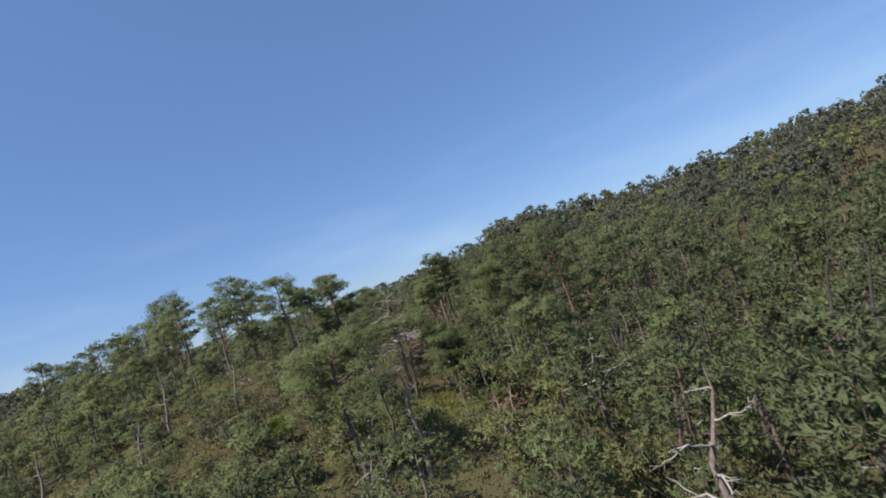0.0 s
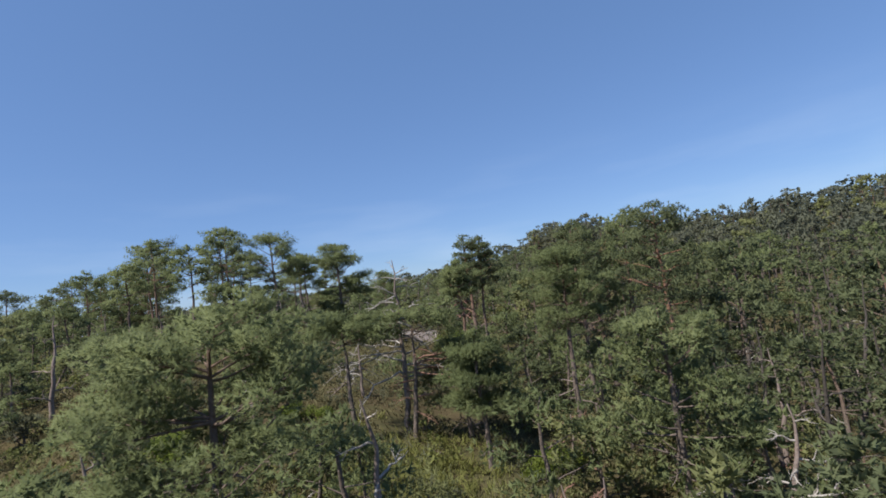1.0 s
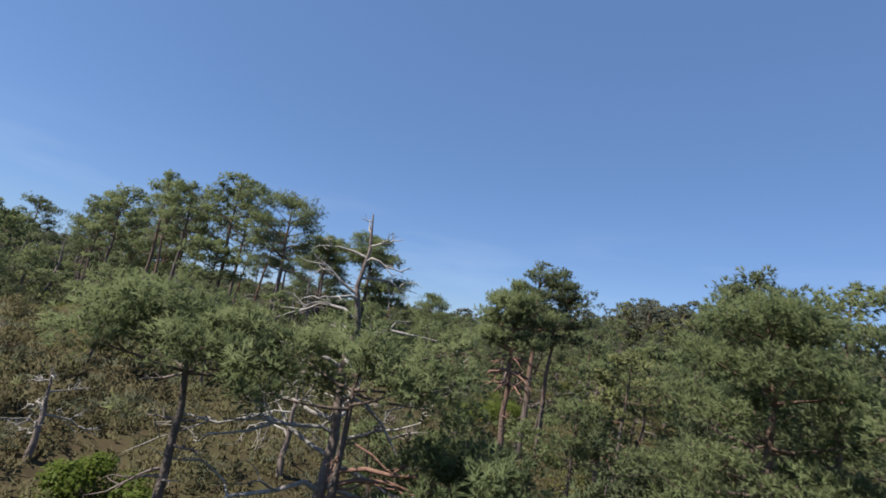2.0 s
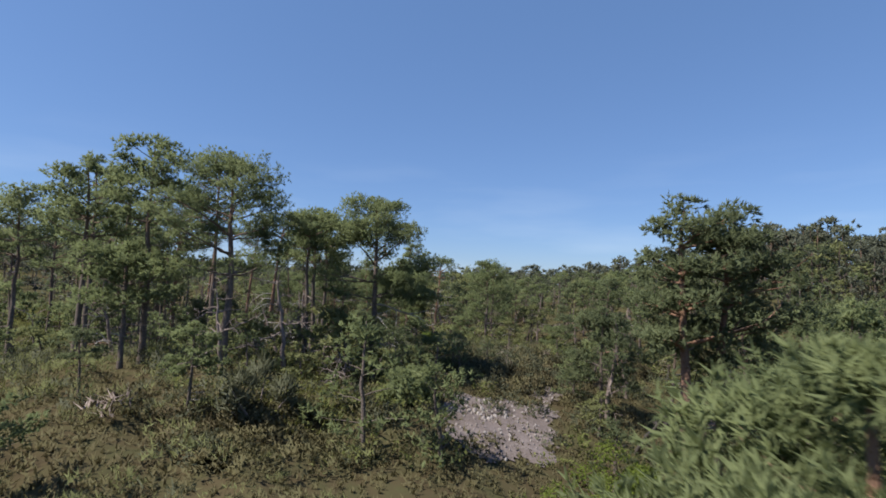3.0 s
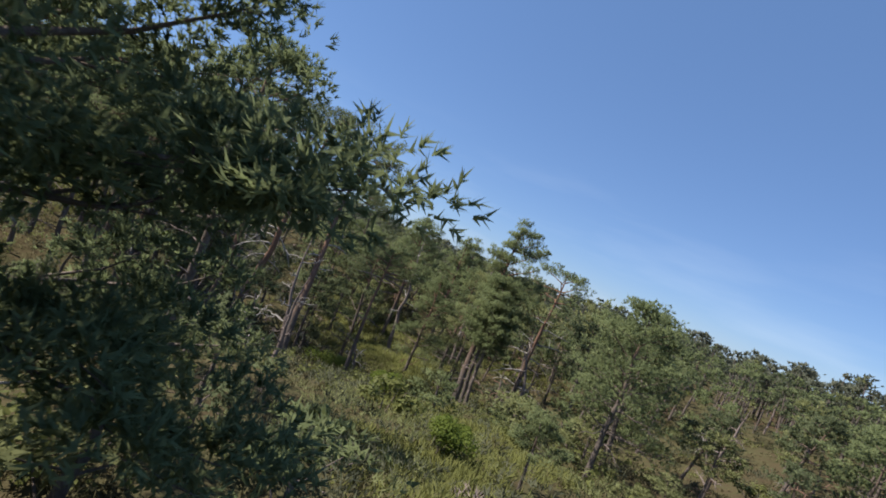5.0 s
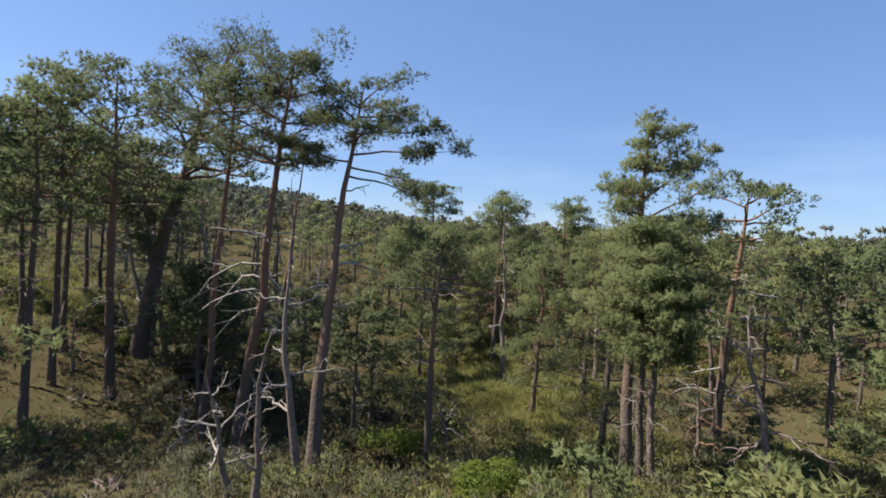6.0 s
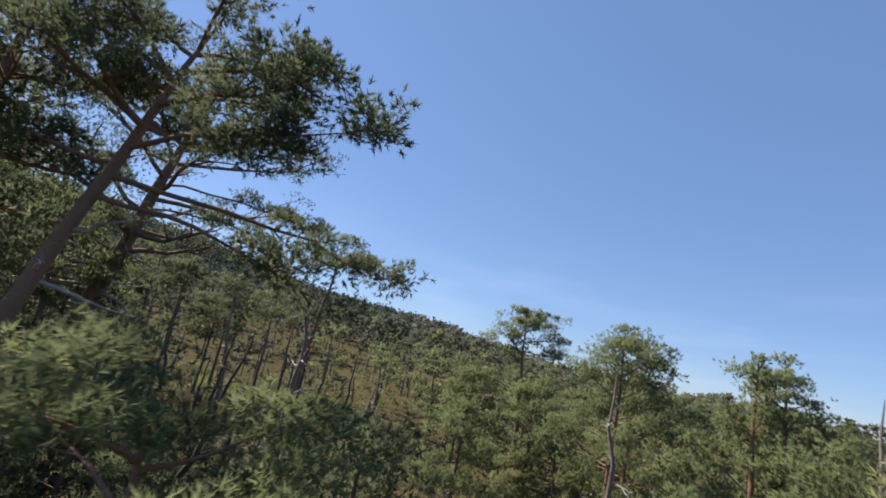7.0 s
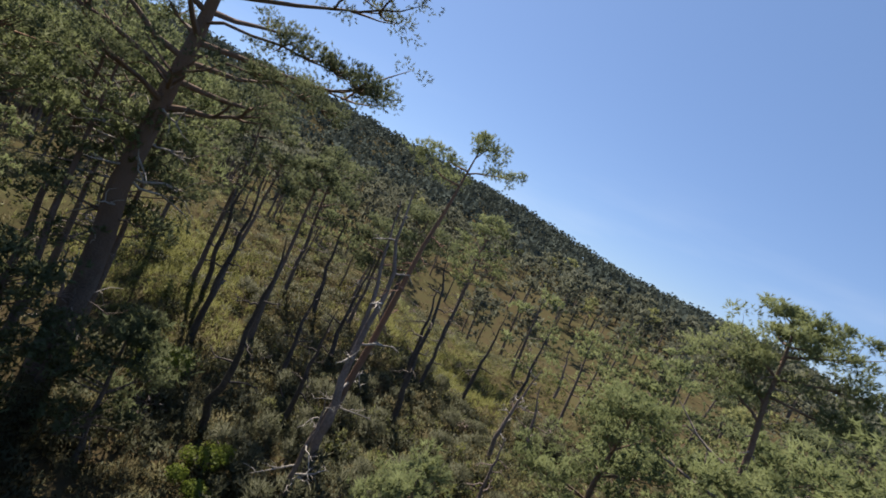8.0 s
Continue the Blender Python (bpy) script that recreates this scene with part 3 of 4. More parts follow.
TALL_PINES_REST = [
    (-27.5, 81.3, 8.9, 0.84, 2.4, 0, 0, 359), (-43.5, 72.3, 14.7, 0.62, 2.6, 0, 0, 337),
    (-47, 73.2, 13.5, 0.62, 2.4, 0, 0, 338), (-39, 71, 13.2, 0.62, 2.4, 0, 0, 339),
    (-44, 77.3, 12.9, 0.72, 2.4, -1.4, -1.6, 354),
    (-38.3, 90.4, 8.5, 0.2, 1.6, 0, 0, 321), (-20.7, 83.9, 7.0, 0.6, 1.3, 0, 0, 322),
    (-29.5, 90.2, 8.2, 0.2, 2.2, 0, 0, 323), (-28.4, 93.3, 9.3, 0.2, 2.2, 0, 0, 324),
    (-31.1, 84.6, 8.6, 0.2, 2, 0, 0, 325)]
LOW_PINES = [
    (-41.5, 95, 5.9, 0.2, 2.1, 0, 0, 371), (-42.8, 96.4, 8.7, 0.45, 2.0, 0, 0, 372), (-40, 97.2, 5.6, 0.2, 2.0, 0, 0, 373), (-47, 99, 7.8, 0.4, 2.2, 0, 0, 374),
    (-45.2, 94.2, 8.5, 0.45, 2.1, 0, 0, 375), (-38.6, 93.8, 5.0, 0.15, 1.9, 0, 0, 376)]
SNAGS = [
    (-2.9, 20.6, 4.9, 0, 1.3, 0.1, 0.1, 210), (-4.1, 33.2, 7.4, 0, 3.6, 0.1, -0.2, 201), (-7.1, 38, 3.2, 0, 2.8, 0, 0, 202),
    (3.7, 9.8, 5, 0, 2.2, 0.5, -0.2, 203), (9.7, 13.9, 7.1, 0, 2.2, 0.4, -0.3, 204), (4.4, 24.6, 2.4, 0, 1.6, 0.3, -0.1, 205),
    (1.2, 23, 2.6, 0, 1.5, 0.1, 0, 211), (0.6, 23.6, 2.2, 0, 1.3, -0.2, 0, 212), (-15.4, 55.2, 4.2, 0, 2.0, -0.4, 0, 213),
    (-14.2, 56.2, 1.5, 0, 1.6, 0, 0, 214), (-12.8, 55.6, 1.2, 0, 1.2, 0.1, 0, 215)]
SNAGS_SLOPE = [
    (-16.1, 57.1, 3.4, 0, 1.8, -0.2, 0, 216), (-11.2, 34.3, 2.1, 0, 1.6, 0, 0, 217), (9.6, 12.8, 6.7, 0, 2, 0.6, -0.5, 206),
    (9.9, 32.1, 4.6, 0, 1.6, 0.2, -0.1, 218), (17, 39.3, 7.4, 0, 1.4, 0.5, 0, 207), (15.8, 36.1, 7.8, 0, 1.4, 0.3, -0.2, 219),
    (14.4, 42.4, 6.2, 0, 1.5, 0, 0, 220), (10.9, 31.2, 5.2, 0, 1.4, 0.2, 0, 238), (1.9, 30.6, 2.2, 0, 2.0, 0, 0, 239),
    (11.3, 30.3, 6.8, 0, 1.4, 1, -0.7, 208), (5.2, 23.5, 3.9, 0, 2, 0.3, -0.1, 209)]
SNAGS_CLEARING = [
    (-16.4, 52.8, 3.5, 0, 2.6, -0.2, -0.3, 241), (-1.7, 58.4, 4.2, 0, 0.7, 1.2, -6.6, 245),
    (-12.4, 54, 1.5, 0, 1.6, 0.1, 0.1, 242), (-18, 84.5, 5.4, 0, 2.4, -0.5, -0.2, 243),
    (-1.8, 64.7, 4.2, 0, 1.8, -0.5, -0, 251), (-57.5, 83.5, 9.2, 0, 2.2, 0.3, -1, 252)]
POLES = [
    (-53.4, 87.7, 8.6, 0, 1.5, 0.3, -0.3, 261), (-56.5, 86.9, 6.2, 0, 1.2, 0.2, 0, 262), (-59, 89.8, 5.6, 0, 1.2, 0.2, 0.1, 263),
    (-57.4, 87.6, 5.8, 0, 1.1, -0.1, 0.1, 264), (-51.5, 78.2, 8.5, 0, 1.6, 0.2, 0.4, 265), (-55.2, 83.2, 6.0, 0, 1.3, 0.3, 0, 266),
    (-52.6, 82.3, 5.2, 0, 1.2, 0.1, 0.2, 267), (-50.4, 84.1, 5.5, 0, 1.4, 0.2, 0, 268), (-61, 92.4, 5.2, 0, 1.2, 0, 0, 269), (-54.5, 75.8, 7.5, 0, 1.6, 0.3, 0.2, 270),
    (-58.5, 80.4, 6.4, 0, 1.4, 0.1, 0, 271)]
SNAGS_HOLLOW = [
    (-28.1, 74.6, 3.6, 0, 2.4, -0.3, -0.7, 342), (-30.3, 97.7, 10.4, 0, 1.6, 0, 0, 343),
    (-34.1, 93.8, 10.6, 0, 1.8, -0.5, -0.5, 344), (-54.4, 92.1, 5, 0, 1.4, 0, 0.5, 345),
    (-47.9, 82.2, 8, 0, 1.4, 2.3, 1.3, 348), (-48.1, 86.5, 11.3, 0, 1.8, 0, -0.4, 346),
    (-28, 76.6, 7.2, 0, 2.4, -0, -0.2, 347)]
BIAS = {221: (0.45, 0.2), 222: (0.3, 0.1), 301: (0.1, 0.1), 302: (-0.1, -0.3), 111: (-0.15, -0.1), 201: (-0.25, 0.15), 309: (0.1, 0.3), 232: (0.4, 0.4)}
# great limbs of single pines: where on the trunk, heading, length, rise, bend, green tips for each metre
GREAT_LIMBS = {}
GREAT_LIMBS[311] = [(0.76, 150, 1.9, 0.75, 0.05, 6.0), (0.80, 130, 1.5, 1.0, 0.0, 6.5), (0.82, -28, 1.7, 0.05, 0.0, 6.0), (0.86, -30, 1.6, 0.3, -0.05, 6.0), (0.91, -28, 1.3, 0.35, 0.0, 6.5), (0.89, 60, 1.1, 0.6, 0.0, 6.5), (0.86, 160, 1.2, 0.6, 0.0, 6.5)]
GREAT_LIMBS[111] = [(0.78, 60, 1.4, 0.35, 0.0, 6.0), (0.8, -70, 1.5, 0.35, 0.0, 6.0), (0.72, 170, 1.5, 0.25, 0.0, 6.0), (0.5, -120, 2.3, 0.1, 0.0, 7.0), (0.42, -60, 2.4, 0.05, -0.1, 6.0), (0.55, -60, 2.5, 0.1, 0.0, 6.0)]
GREAT_LIMBS[301] = [(0.80, -47, 3.6, 0.08, 0.0, 4.5), (0.765, 18, 5.0, 0.05, -0.1, 3.5), (0.74, -20, 3.4, -0.1, -0.15, 3.0), (0.78, 160, 2.6, 0.2, 0.0, 5.0), (0.86, -47, 2.6, 0.1, 0.0, 5.5), (0.91, -40, 2.0, 0.15, 0.0, 6.0), (0.88, 110, 1.8, 0.2, 0.0, 7.0)]
GREAT_LIMBS[309] = [(0.72, -5, 6.0, 0.15, -0.2, 4.5), (0.66, 10, 4.5, 0.1, -0.1, 4.5), (0.8, -20, 4.5, 0.4, -0.1, 6.0)]
GREAT_LIMBS[232] = [(0.55, -60, 2.2, 0.05, 0.0, 6.0), (0.6, 0, 2.0, 0.1, 0.0, 6.0), (0.8, 100, 1.1, 0.15, 0.0, 8.0), (0.86, -60, 1.5, 0.1, 0.0, 8.0), (0.7, -45, 2.0, 0.1, 0.0, 7.0)]
BARE = {}
BARE[311] = [(0.62, 150, 2.6, 0.5, 0.05), (0.58, 155, 2.8, 0.25, 0.0), (0.64, -30, 1.8, -0.1, -0.1), (0.54, -40, 2.2, -0.1, -0.05)]
BARE[359] = [(0.82, -40, 2.4, 0.05, 0.0), (0.8, -70, 2.2, 0.0, 0.0), (0.81, 20, 2.2, 0.05, 0.0), (0.79, 140, 2.0, 0.0, 0.0), (0.78, -100, 1.8, 0.0, -0.1), (0.76, 60, 1.8, 0.1, -0.1)]
BARE[111] = [(0.3, -125, 2.4, 0.1, -0.4), (0.2, -100, 2.0, 0.2, -0.7), (0.16, -130, 2.2, 0.1, -0.3), (0.38, -70, 2.6, 0.0, -0.3), (0.12, -80, 1.8, 0.4, -0.8)]
BARE[128] = [(0.66, -85, 2.0, 0.12, -0.1), (0.62, -75, 2.3, 0.02, -0.05), (0.56, -95, 1.6, -0.1, 0.0), (0.58, -60, 1.5, 0.1, -0.2), (0.5, 110, 1.0, 0.1, -0.2), (0.36, -80, 1.0, 0.3, -0.3)]
BARE[132] = [(0.72, a0, 0.8, 0.1, -0.35) for a0 in range(-150, 180, 60)] + [(0.67, a0, 0.9, 0.05, -0.4) for a0 in range(-120, 180, 60)] + [(0.62, a0, 0.8, 0.0, -0.4) for a0 in range(-150, 180, 60)]
BARE[231] = [(0.31, 130, 2.4, -0.1, -0.35), (0.2, 120, 1.9, 0.3, -0.5), (0.2, -60, 1.8, 0.2, -0.6), (0.5, 130, 1.8, 0.3, 0.1), (0.5, -50, 2.4, 0.15, -0.1), (0.4, -60, 2.2, 0.2, -0.8), (0.6, -40, 2.4, 0.3, -0.4), (0.42, 110, 1.6, 0.2, -0.2), (0.14, 140, 1.2, 0.4, -0.8), (0.65, 140, 1.5, 0.3, -0.3)]
BARE[302] = [(0.49, 150, 2.9, 0.45, -0.95), (0.45, 140, 1.9, 0.3, -0.9), (0.42, 165, 2.2, 0.2, -0.5), (0.38, 150, 1.8, 0.1, -0.8), (0.46, -30, 1.6, -0.3, -0.8), (0.36, -20, 1.2, 0.1, -0.7), (0.56, 170, 2.0, 0.3, -0.2)]
BARE[301] = [(0.5, -40, 1.6, 0.2, -0.5), (0.55, -60, 1.2, 0.1, 0.2), (0.45, 150, 1.0, 0.1, -0.2)]
BARE[309] = [(0.3, 150, 3.0, 0.2, -0.4), (0.41, 120, 3.6, 0.25, -0.35), (0.48, 175, 3.4, 0.1, -0.2), (0.36, 130, 3.8, 0.1, -0.2), (0.44, 150, 4.2, 0.2, -0.3), (0.5, 160, 3.8, 0.25, -0.3), (0.38, 140, 3.0, 0.15, -0.4), (0.53, 130, 3.2, 0.3, -0.2), (0.46, -30, 2.0, 0.2, -0.4), (0.34, 170, 2.4, 0.2, -0.5)]
# limbs of the great dead pine: where on the trunk, heading, length, rise, bend
ARMS = [(0.42, 108, 3.3, 0.35, -0.25), (0.50, 98, 2.8, 0.25, -0.15), (0.62, 112, 2.2, 0.5, -0.35), (0.36, -72, 3.6, -0.1, -0.25), (0.33, -58, 3.0, -0.15, -0.1),
        (0.70, -70, 1.9, 0.3, -0.3), (0.80, 120, 1.2, 0.5, 0.0), (0.84, -50, 1.3, 0.2, -0.2), (0.74, 80, 1.5, 0.3, -0.5), (0.66, -40, 1.8, 0.25, -0.9), (0.6, 60, 1.7, 0.4, -0.8),
        (0.56, -95, 1.6, 0.1, -0.7), (0.47, 130, 2.4, 0.2, -0.3), (0.89, 90, 0.8, 0.4, -0.2), (0.92, -100, 0.7, 0.5, -0.1), (0.95, 40, 0.5, 0.6, 0.1), (0.4, -110, 2.6, -0.05, -0.2)]
YELLOW = (237, 371, 373, 376)
for rows, label in ((RIDGE_PINES, "tall Scots pine with an open crown on the knoll"), (SLOPE_PINES + SLOPE_PINES_MORE, "Scots pine with dense green needle pads on the slope"),
                    (CLEARING_PINES + CLEARING_PINES_MORE, "broad Scots pine beside the heather clearing"), (LOW_PINES, "low spreading Scots pine with soft green pads"), (TALL_PINES + TALL_PINES_MORE + TALL_PINES_OTHER + TALL_PINES_REST, "tall bare-stemmed Scots pine with a high flat crown")):
    for x, y, h, base, spread, lx, ly, seed in rows:
        # 301-304 and 325: darker needles stand in for the shade of backlit crowns
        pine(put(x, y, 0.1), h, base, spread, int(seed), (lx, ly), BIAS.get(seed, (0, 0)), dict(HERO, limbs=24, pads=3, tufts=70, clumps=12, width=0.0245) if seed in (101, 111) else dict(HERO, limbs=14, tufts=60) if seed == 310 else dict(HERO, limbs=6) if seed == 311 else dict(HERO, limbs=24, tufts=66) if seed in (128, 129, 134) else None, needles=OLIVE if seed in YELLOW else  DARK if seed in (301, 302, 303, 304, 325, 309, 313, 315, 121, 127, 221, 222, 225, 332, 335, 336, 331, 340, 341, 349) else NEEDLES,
             label=label if seed not in YELLOW else label.replace("Scots pine", "yellow-green Scots pine"), snags=16 if seed == 309 else 8 if base > 0.4 else 4, girth=2.5 if seed == 309 else 1.35 if seed in (301, 302, 304, 231, 232, 221, 101, 111) else 1.0, bark=ORANGE_BARK if seed in (301, 302, 303, 304, 121, 122, 132, 221, 222, 232, 310, 231, 317, 318, 319, 320, 323, 324, 359) else None, arms=GREAT_LIMBS.get(seed, ()), bare=BARE.get(seed, ()), wood=REDWOOD if seed in (128, 132, 310, 317, 318, 319, 320, 323) else DEADWOOD if seed in (231, 301, 302, 304, 309, 111) else GREYWOOD)
for rows, wood, label in ((SNAGS + SNAGS_SLOPE, DEADWOOD, "dead pine with bleached crooked branches on the slope"), (SNAGS_CLEARING, GREYWOOD, "grey dead tree with brittle twigs in the heather"),
                          (POLES, DARKWOOD, "bare dark pine pole with thin broken branches"), (SNAGS_HOLLOW, DEADWOOD, "dead pine snag with pale curling branches")):
    for x, y, h, _, spread, lx, ly, seed in rows:
        dead_tree(put(x, y, 0.1), h, spread, int(seed), 7 if seed == 201 else 8, (lx, ly), REDWOOD if seed in (251, 252, 211, 212, 239) else GREYWOOD if seed in (218, 213, 214, 215, 216) else DARKWOOD if seed in (204, 206, 207, 208, 219, 220, 238, 245, 348) else wood, "slender dark dead pine stem with short branches" if seed in (204, 206, 207, 208, 219, 220, 238, 245) else label if seed not in (251, 252, 211, 212, 239) else "dead pine with reddish peeling wood", 0.3, 6 if 210 < seed < 218 else 3, bias=BIAS.get(seed, (0, 0)), girth=0.95 if seed == 201 else 1.05 if seed == 245 else 0.7 if seed in (204, 206, 207, 208) else 1.0, arms=ARMS if seed == 201 else ())


# ---- smaller growth ----
CLEAR = [(-28, 71, 2.5), (-52, 59, 5.0), (-62, 70, 6.0), (-72, 80, 6.0), (-7.5, 42, 3.5), (-3, 50, 3.5), (-18, 40, 3.0), (-37.5, 92.5, 3.5), (-42, 97, 3.5), (-34.5, 89, 2.5), (-6.5, 57, 5.0), (-8.0, 64, 4.5), (-30.5, 90, 4.0), (-36, 94, 3.0), (-16, 77, 3.0), (-24, 84.5, 2.0), (-12, 47, 3.0), (-57, 73, 4.0), (-61, 89, 3.0), (-1, 48, 3.5)]
GAPS = [(-24.4, 71.2, 1.0), (-19.9, 95.1, 1.5), (-18.6, 89.9, 2.2), (-20.5, 92, 1.5), (-26.5, 101, 2.0), (-55.6, 97.5, 1.2)]
TAKEN = [(o.location.x, o.location.y) for o in scene.collection.objects if o.name.startswith(("pine_tree", "dead_tree"))]


# pines of middle height behind the tall stems, with shade put into darker needles
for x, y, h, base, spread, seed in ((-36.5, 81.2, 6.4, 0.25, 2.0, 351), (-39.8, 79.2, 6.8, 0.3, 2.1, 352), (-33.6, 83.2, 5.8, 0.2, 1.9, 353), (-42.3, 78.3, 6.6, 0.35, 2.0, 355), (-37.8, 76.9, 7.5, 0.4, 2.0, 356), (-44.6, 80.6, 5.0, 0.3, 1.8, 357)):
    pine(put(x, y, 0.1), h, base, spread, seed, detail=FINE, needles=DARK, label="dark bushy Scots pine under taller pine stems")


def scatter(rng, count, spacing, reach, lo=(-75, -12), hi=(50, 125), taken=()):
    """Random places some way apart, within reach of the aisle."""
    out, cells = [], {}
    for p in taken:
        cells.setdefault((int(p[0] // spacing), int(p[1] // spacing)), []).append(p)
    tries = 0
    while len(out) < count and tries < count * 60:
        tries += 1
        x, y = rng.uniform(lo[0], hi[0]), rng.uniform(lo[1], hi[1])
        d, z = aisle(x, y)
        if not reach[0] < d < reach[1]:
            continue
        i, j = int(x // spacing), int(y // spacing)
        if any((x - a) ** 2 + (y - b) ** 2 < spacing**2 for u in (-1, 0, 1) for w in (-1, 0, 1) for a, b in cells.get((i + u, j + w), ())):
            continue
        if any((x - a) ** 2 + (y - b) ** 2 < r * r for a, b, r in CLEAR):
            continue
        cells.setdefault((i, j), []).append((x, y))
        out.append((x, y, d, z))
    return out


def plant_pines():
    """The wood that fills the slope: pines of six builds, copied with their own turn and size."""
    rng = np.random.default_rng(11)
    builds = []
    kinds = [(6.5, 0.35, 2.0, NEEDLES), (7.0, 0.5, 1.9, NEEDLES), (5.5, 0.25, 1.9, OLIVE), (7.5, 0.55, 2.2, NEEDLES), (6.0, 0.4, 2.2, NEEDLES), (6.8, 0.45, 1.7, NEEDLES),
             (5.2, 0.2, 2.1, NEEDLES), (7.2, 0.6, 1.8, OLIVE), (7.4, 0.55, 1.8, DARK), (6.8, 0.45, 2.0, DARK), (7.6, 0.6, 1.6, DARK)]
    for k, (h, base, spread, mat) in enumerate(kinds):
        tr, cr, de = pine_arrays(np.random.default_rng(500 + k), h, base, spread, tuple(rng.normal(0, 0.4, 2)), detail=PLAIN, snags=6)
        builds.append((h, spread, tr.mesh("trunk", BARK, True), cr.mesh("crown", mat), [d.mesh("dead_branch", (GREYWOOD, REDWOOD, DEADWOOD)[k % 3], True) for d in de], (tr, cr, mat)))
    close = []
    for k, (h, base, spread, mat) in enumerate(kinds[:5]):
        tr, cr, de = pine_arrays(np.random.default_rng(580 + k), h, base, spread, detail=dict(FINE, limbs=16, tufts=20), snags=3)
        close.append((h, spread, tr.mesh("trunk", BARK, True), cr.mesh("crown", mat), [d.mesh("dead_branch", GREYWOOD, True) for d in de], (tr, cr, mat)))
    light = [pine_arrays(np.random.default_rng(540 + k), h, base, spread, detail=dict(PLAIN, limbs=9, pads=3, tufts=9, blades=4, width=0.115), snags=0) for k, (h, base, spread, _) in enumerate(kinds)]
    rest = {}
    spots = scatter(rng, 420, 3.3, (3.2, 44), taken=TAKEN)
    spots += scatter(rng, 110, 3.0, (8, 50), lo=(-6, 62), hi=(34, 118), taken=TAKEN + [p[:2] for p in spots])
    spots += scatter(rng, 70, 3.0, (6, 46), lo=(-58, 88), hi=(-16, 128), taken=TAKEN + [p[:2] for p in spots])
    spots.sort(key=lambda s: s[2])
    placed = 0
    for x, y, d, z in spots:
        gz = float(ground_z(x, y))
        want = rng.uniform(4.8, 8.6) + (2.0 if gz < -9.5 else 0)
        roof = z - gz - 2.2 + 0.09 * max(0, d - 6)
        if -26 < x < -2 and 20 < y < 54:
            want = 2.3 + 0.28 * (want - 4.8)   # only young trees before the knoll
        hh = min(want, roof if d < 16 else max(roof, 5.5))
        if hh < 2.2:
            continue
        if -59 < x < -33 and 76.5 < y < 96:
            continue   # bare poles and grass, hardly a crown
        if -56 < x < -36 and 91 < y < 106:
            hh = min(hh, 6.2)
        if -95 < x < -45 and 52 < y < 98 and y < 100 + 0.45 * (x + 45) and x < -58:
            hh = min(hh, 4.0)
        i = int(rng.integers(len(builds)))
        if y < 46 and -4 < x < 4 and rng.uniform() < (0.4 if d < 15 else 0.1):
            continue   # the first slope is thinly wooded
        # the darker needle builds stand in for shade among the tall stems
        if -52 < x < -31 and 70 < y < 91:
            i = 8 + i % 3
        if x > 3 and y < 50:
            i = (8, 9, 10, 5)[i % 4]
        h, spread, tr, cr, de, soups = builds[i] if d > 8 or i > 7 else close[i % 5]
        size = hh / h
        if d < spread * size + 1.0 and hh > roof - 0.3:
            size *= 0.8
        m = pose(x, y, gz - 0.15, rng.normal(0, 3), rng.normal(0, 3), rng.uniform(0, 360))
        if any((x - a) ** 2 + (y - b) ** 2 < r * r for a, b, r in GAPS):
            continue   # open heather and grass
        wide = size ** 0.75
        if placed < 215:
            placed += 1
            root = new("pine_tree")
            root.matrix_world = m
            root.scale = (wide, wide, size)
            child("trunk", tr, root)
            child("crown", cr, root)
            for me in de:
                child("dead_branch", me, root)
            tagged(root, "young Scots pine with " + ("yellowish-green" if soups[2] is OLIVE else "dark green") + " needles among heather", "tree", "pines of the wood")
        else:
            mm = np.array(m) @ np.diag([wide, wide, size, 1])
            for part_name, sp, mat in (("trunks", light[i][0], BARK), ("crowns", light[i][1], soups[2])):
                v, f = sp.arrays()
                nv = sp.normals()
                rest.setdefault((part_name, mat.name), (Soup(), mat))[0].add(v @ mm[:3, :3].T + mm[:3, 3], f, None if nv is None else unit(nv @ mm[:3, :3].T))
    return rest


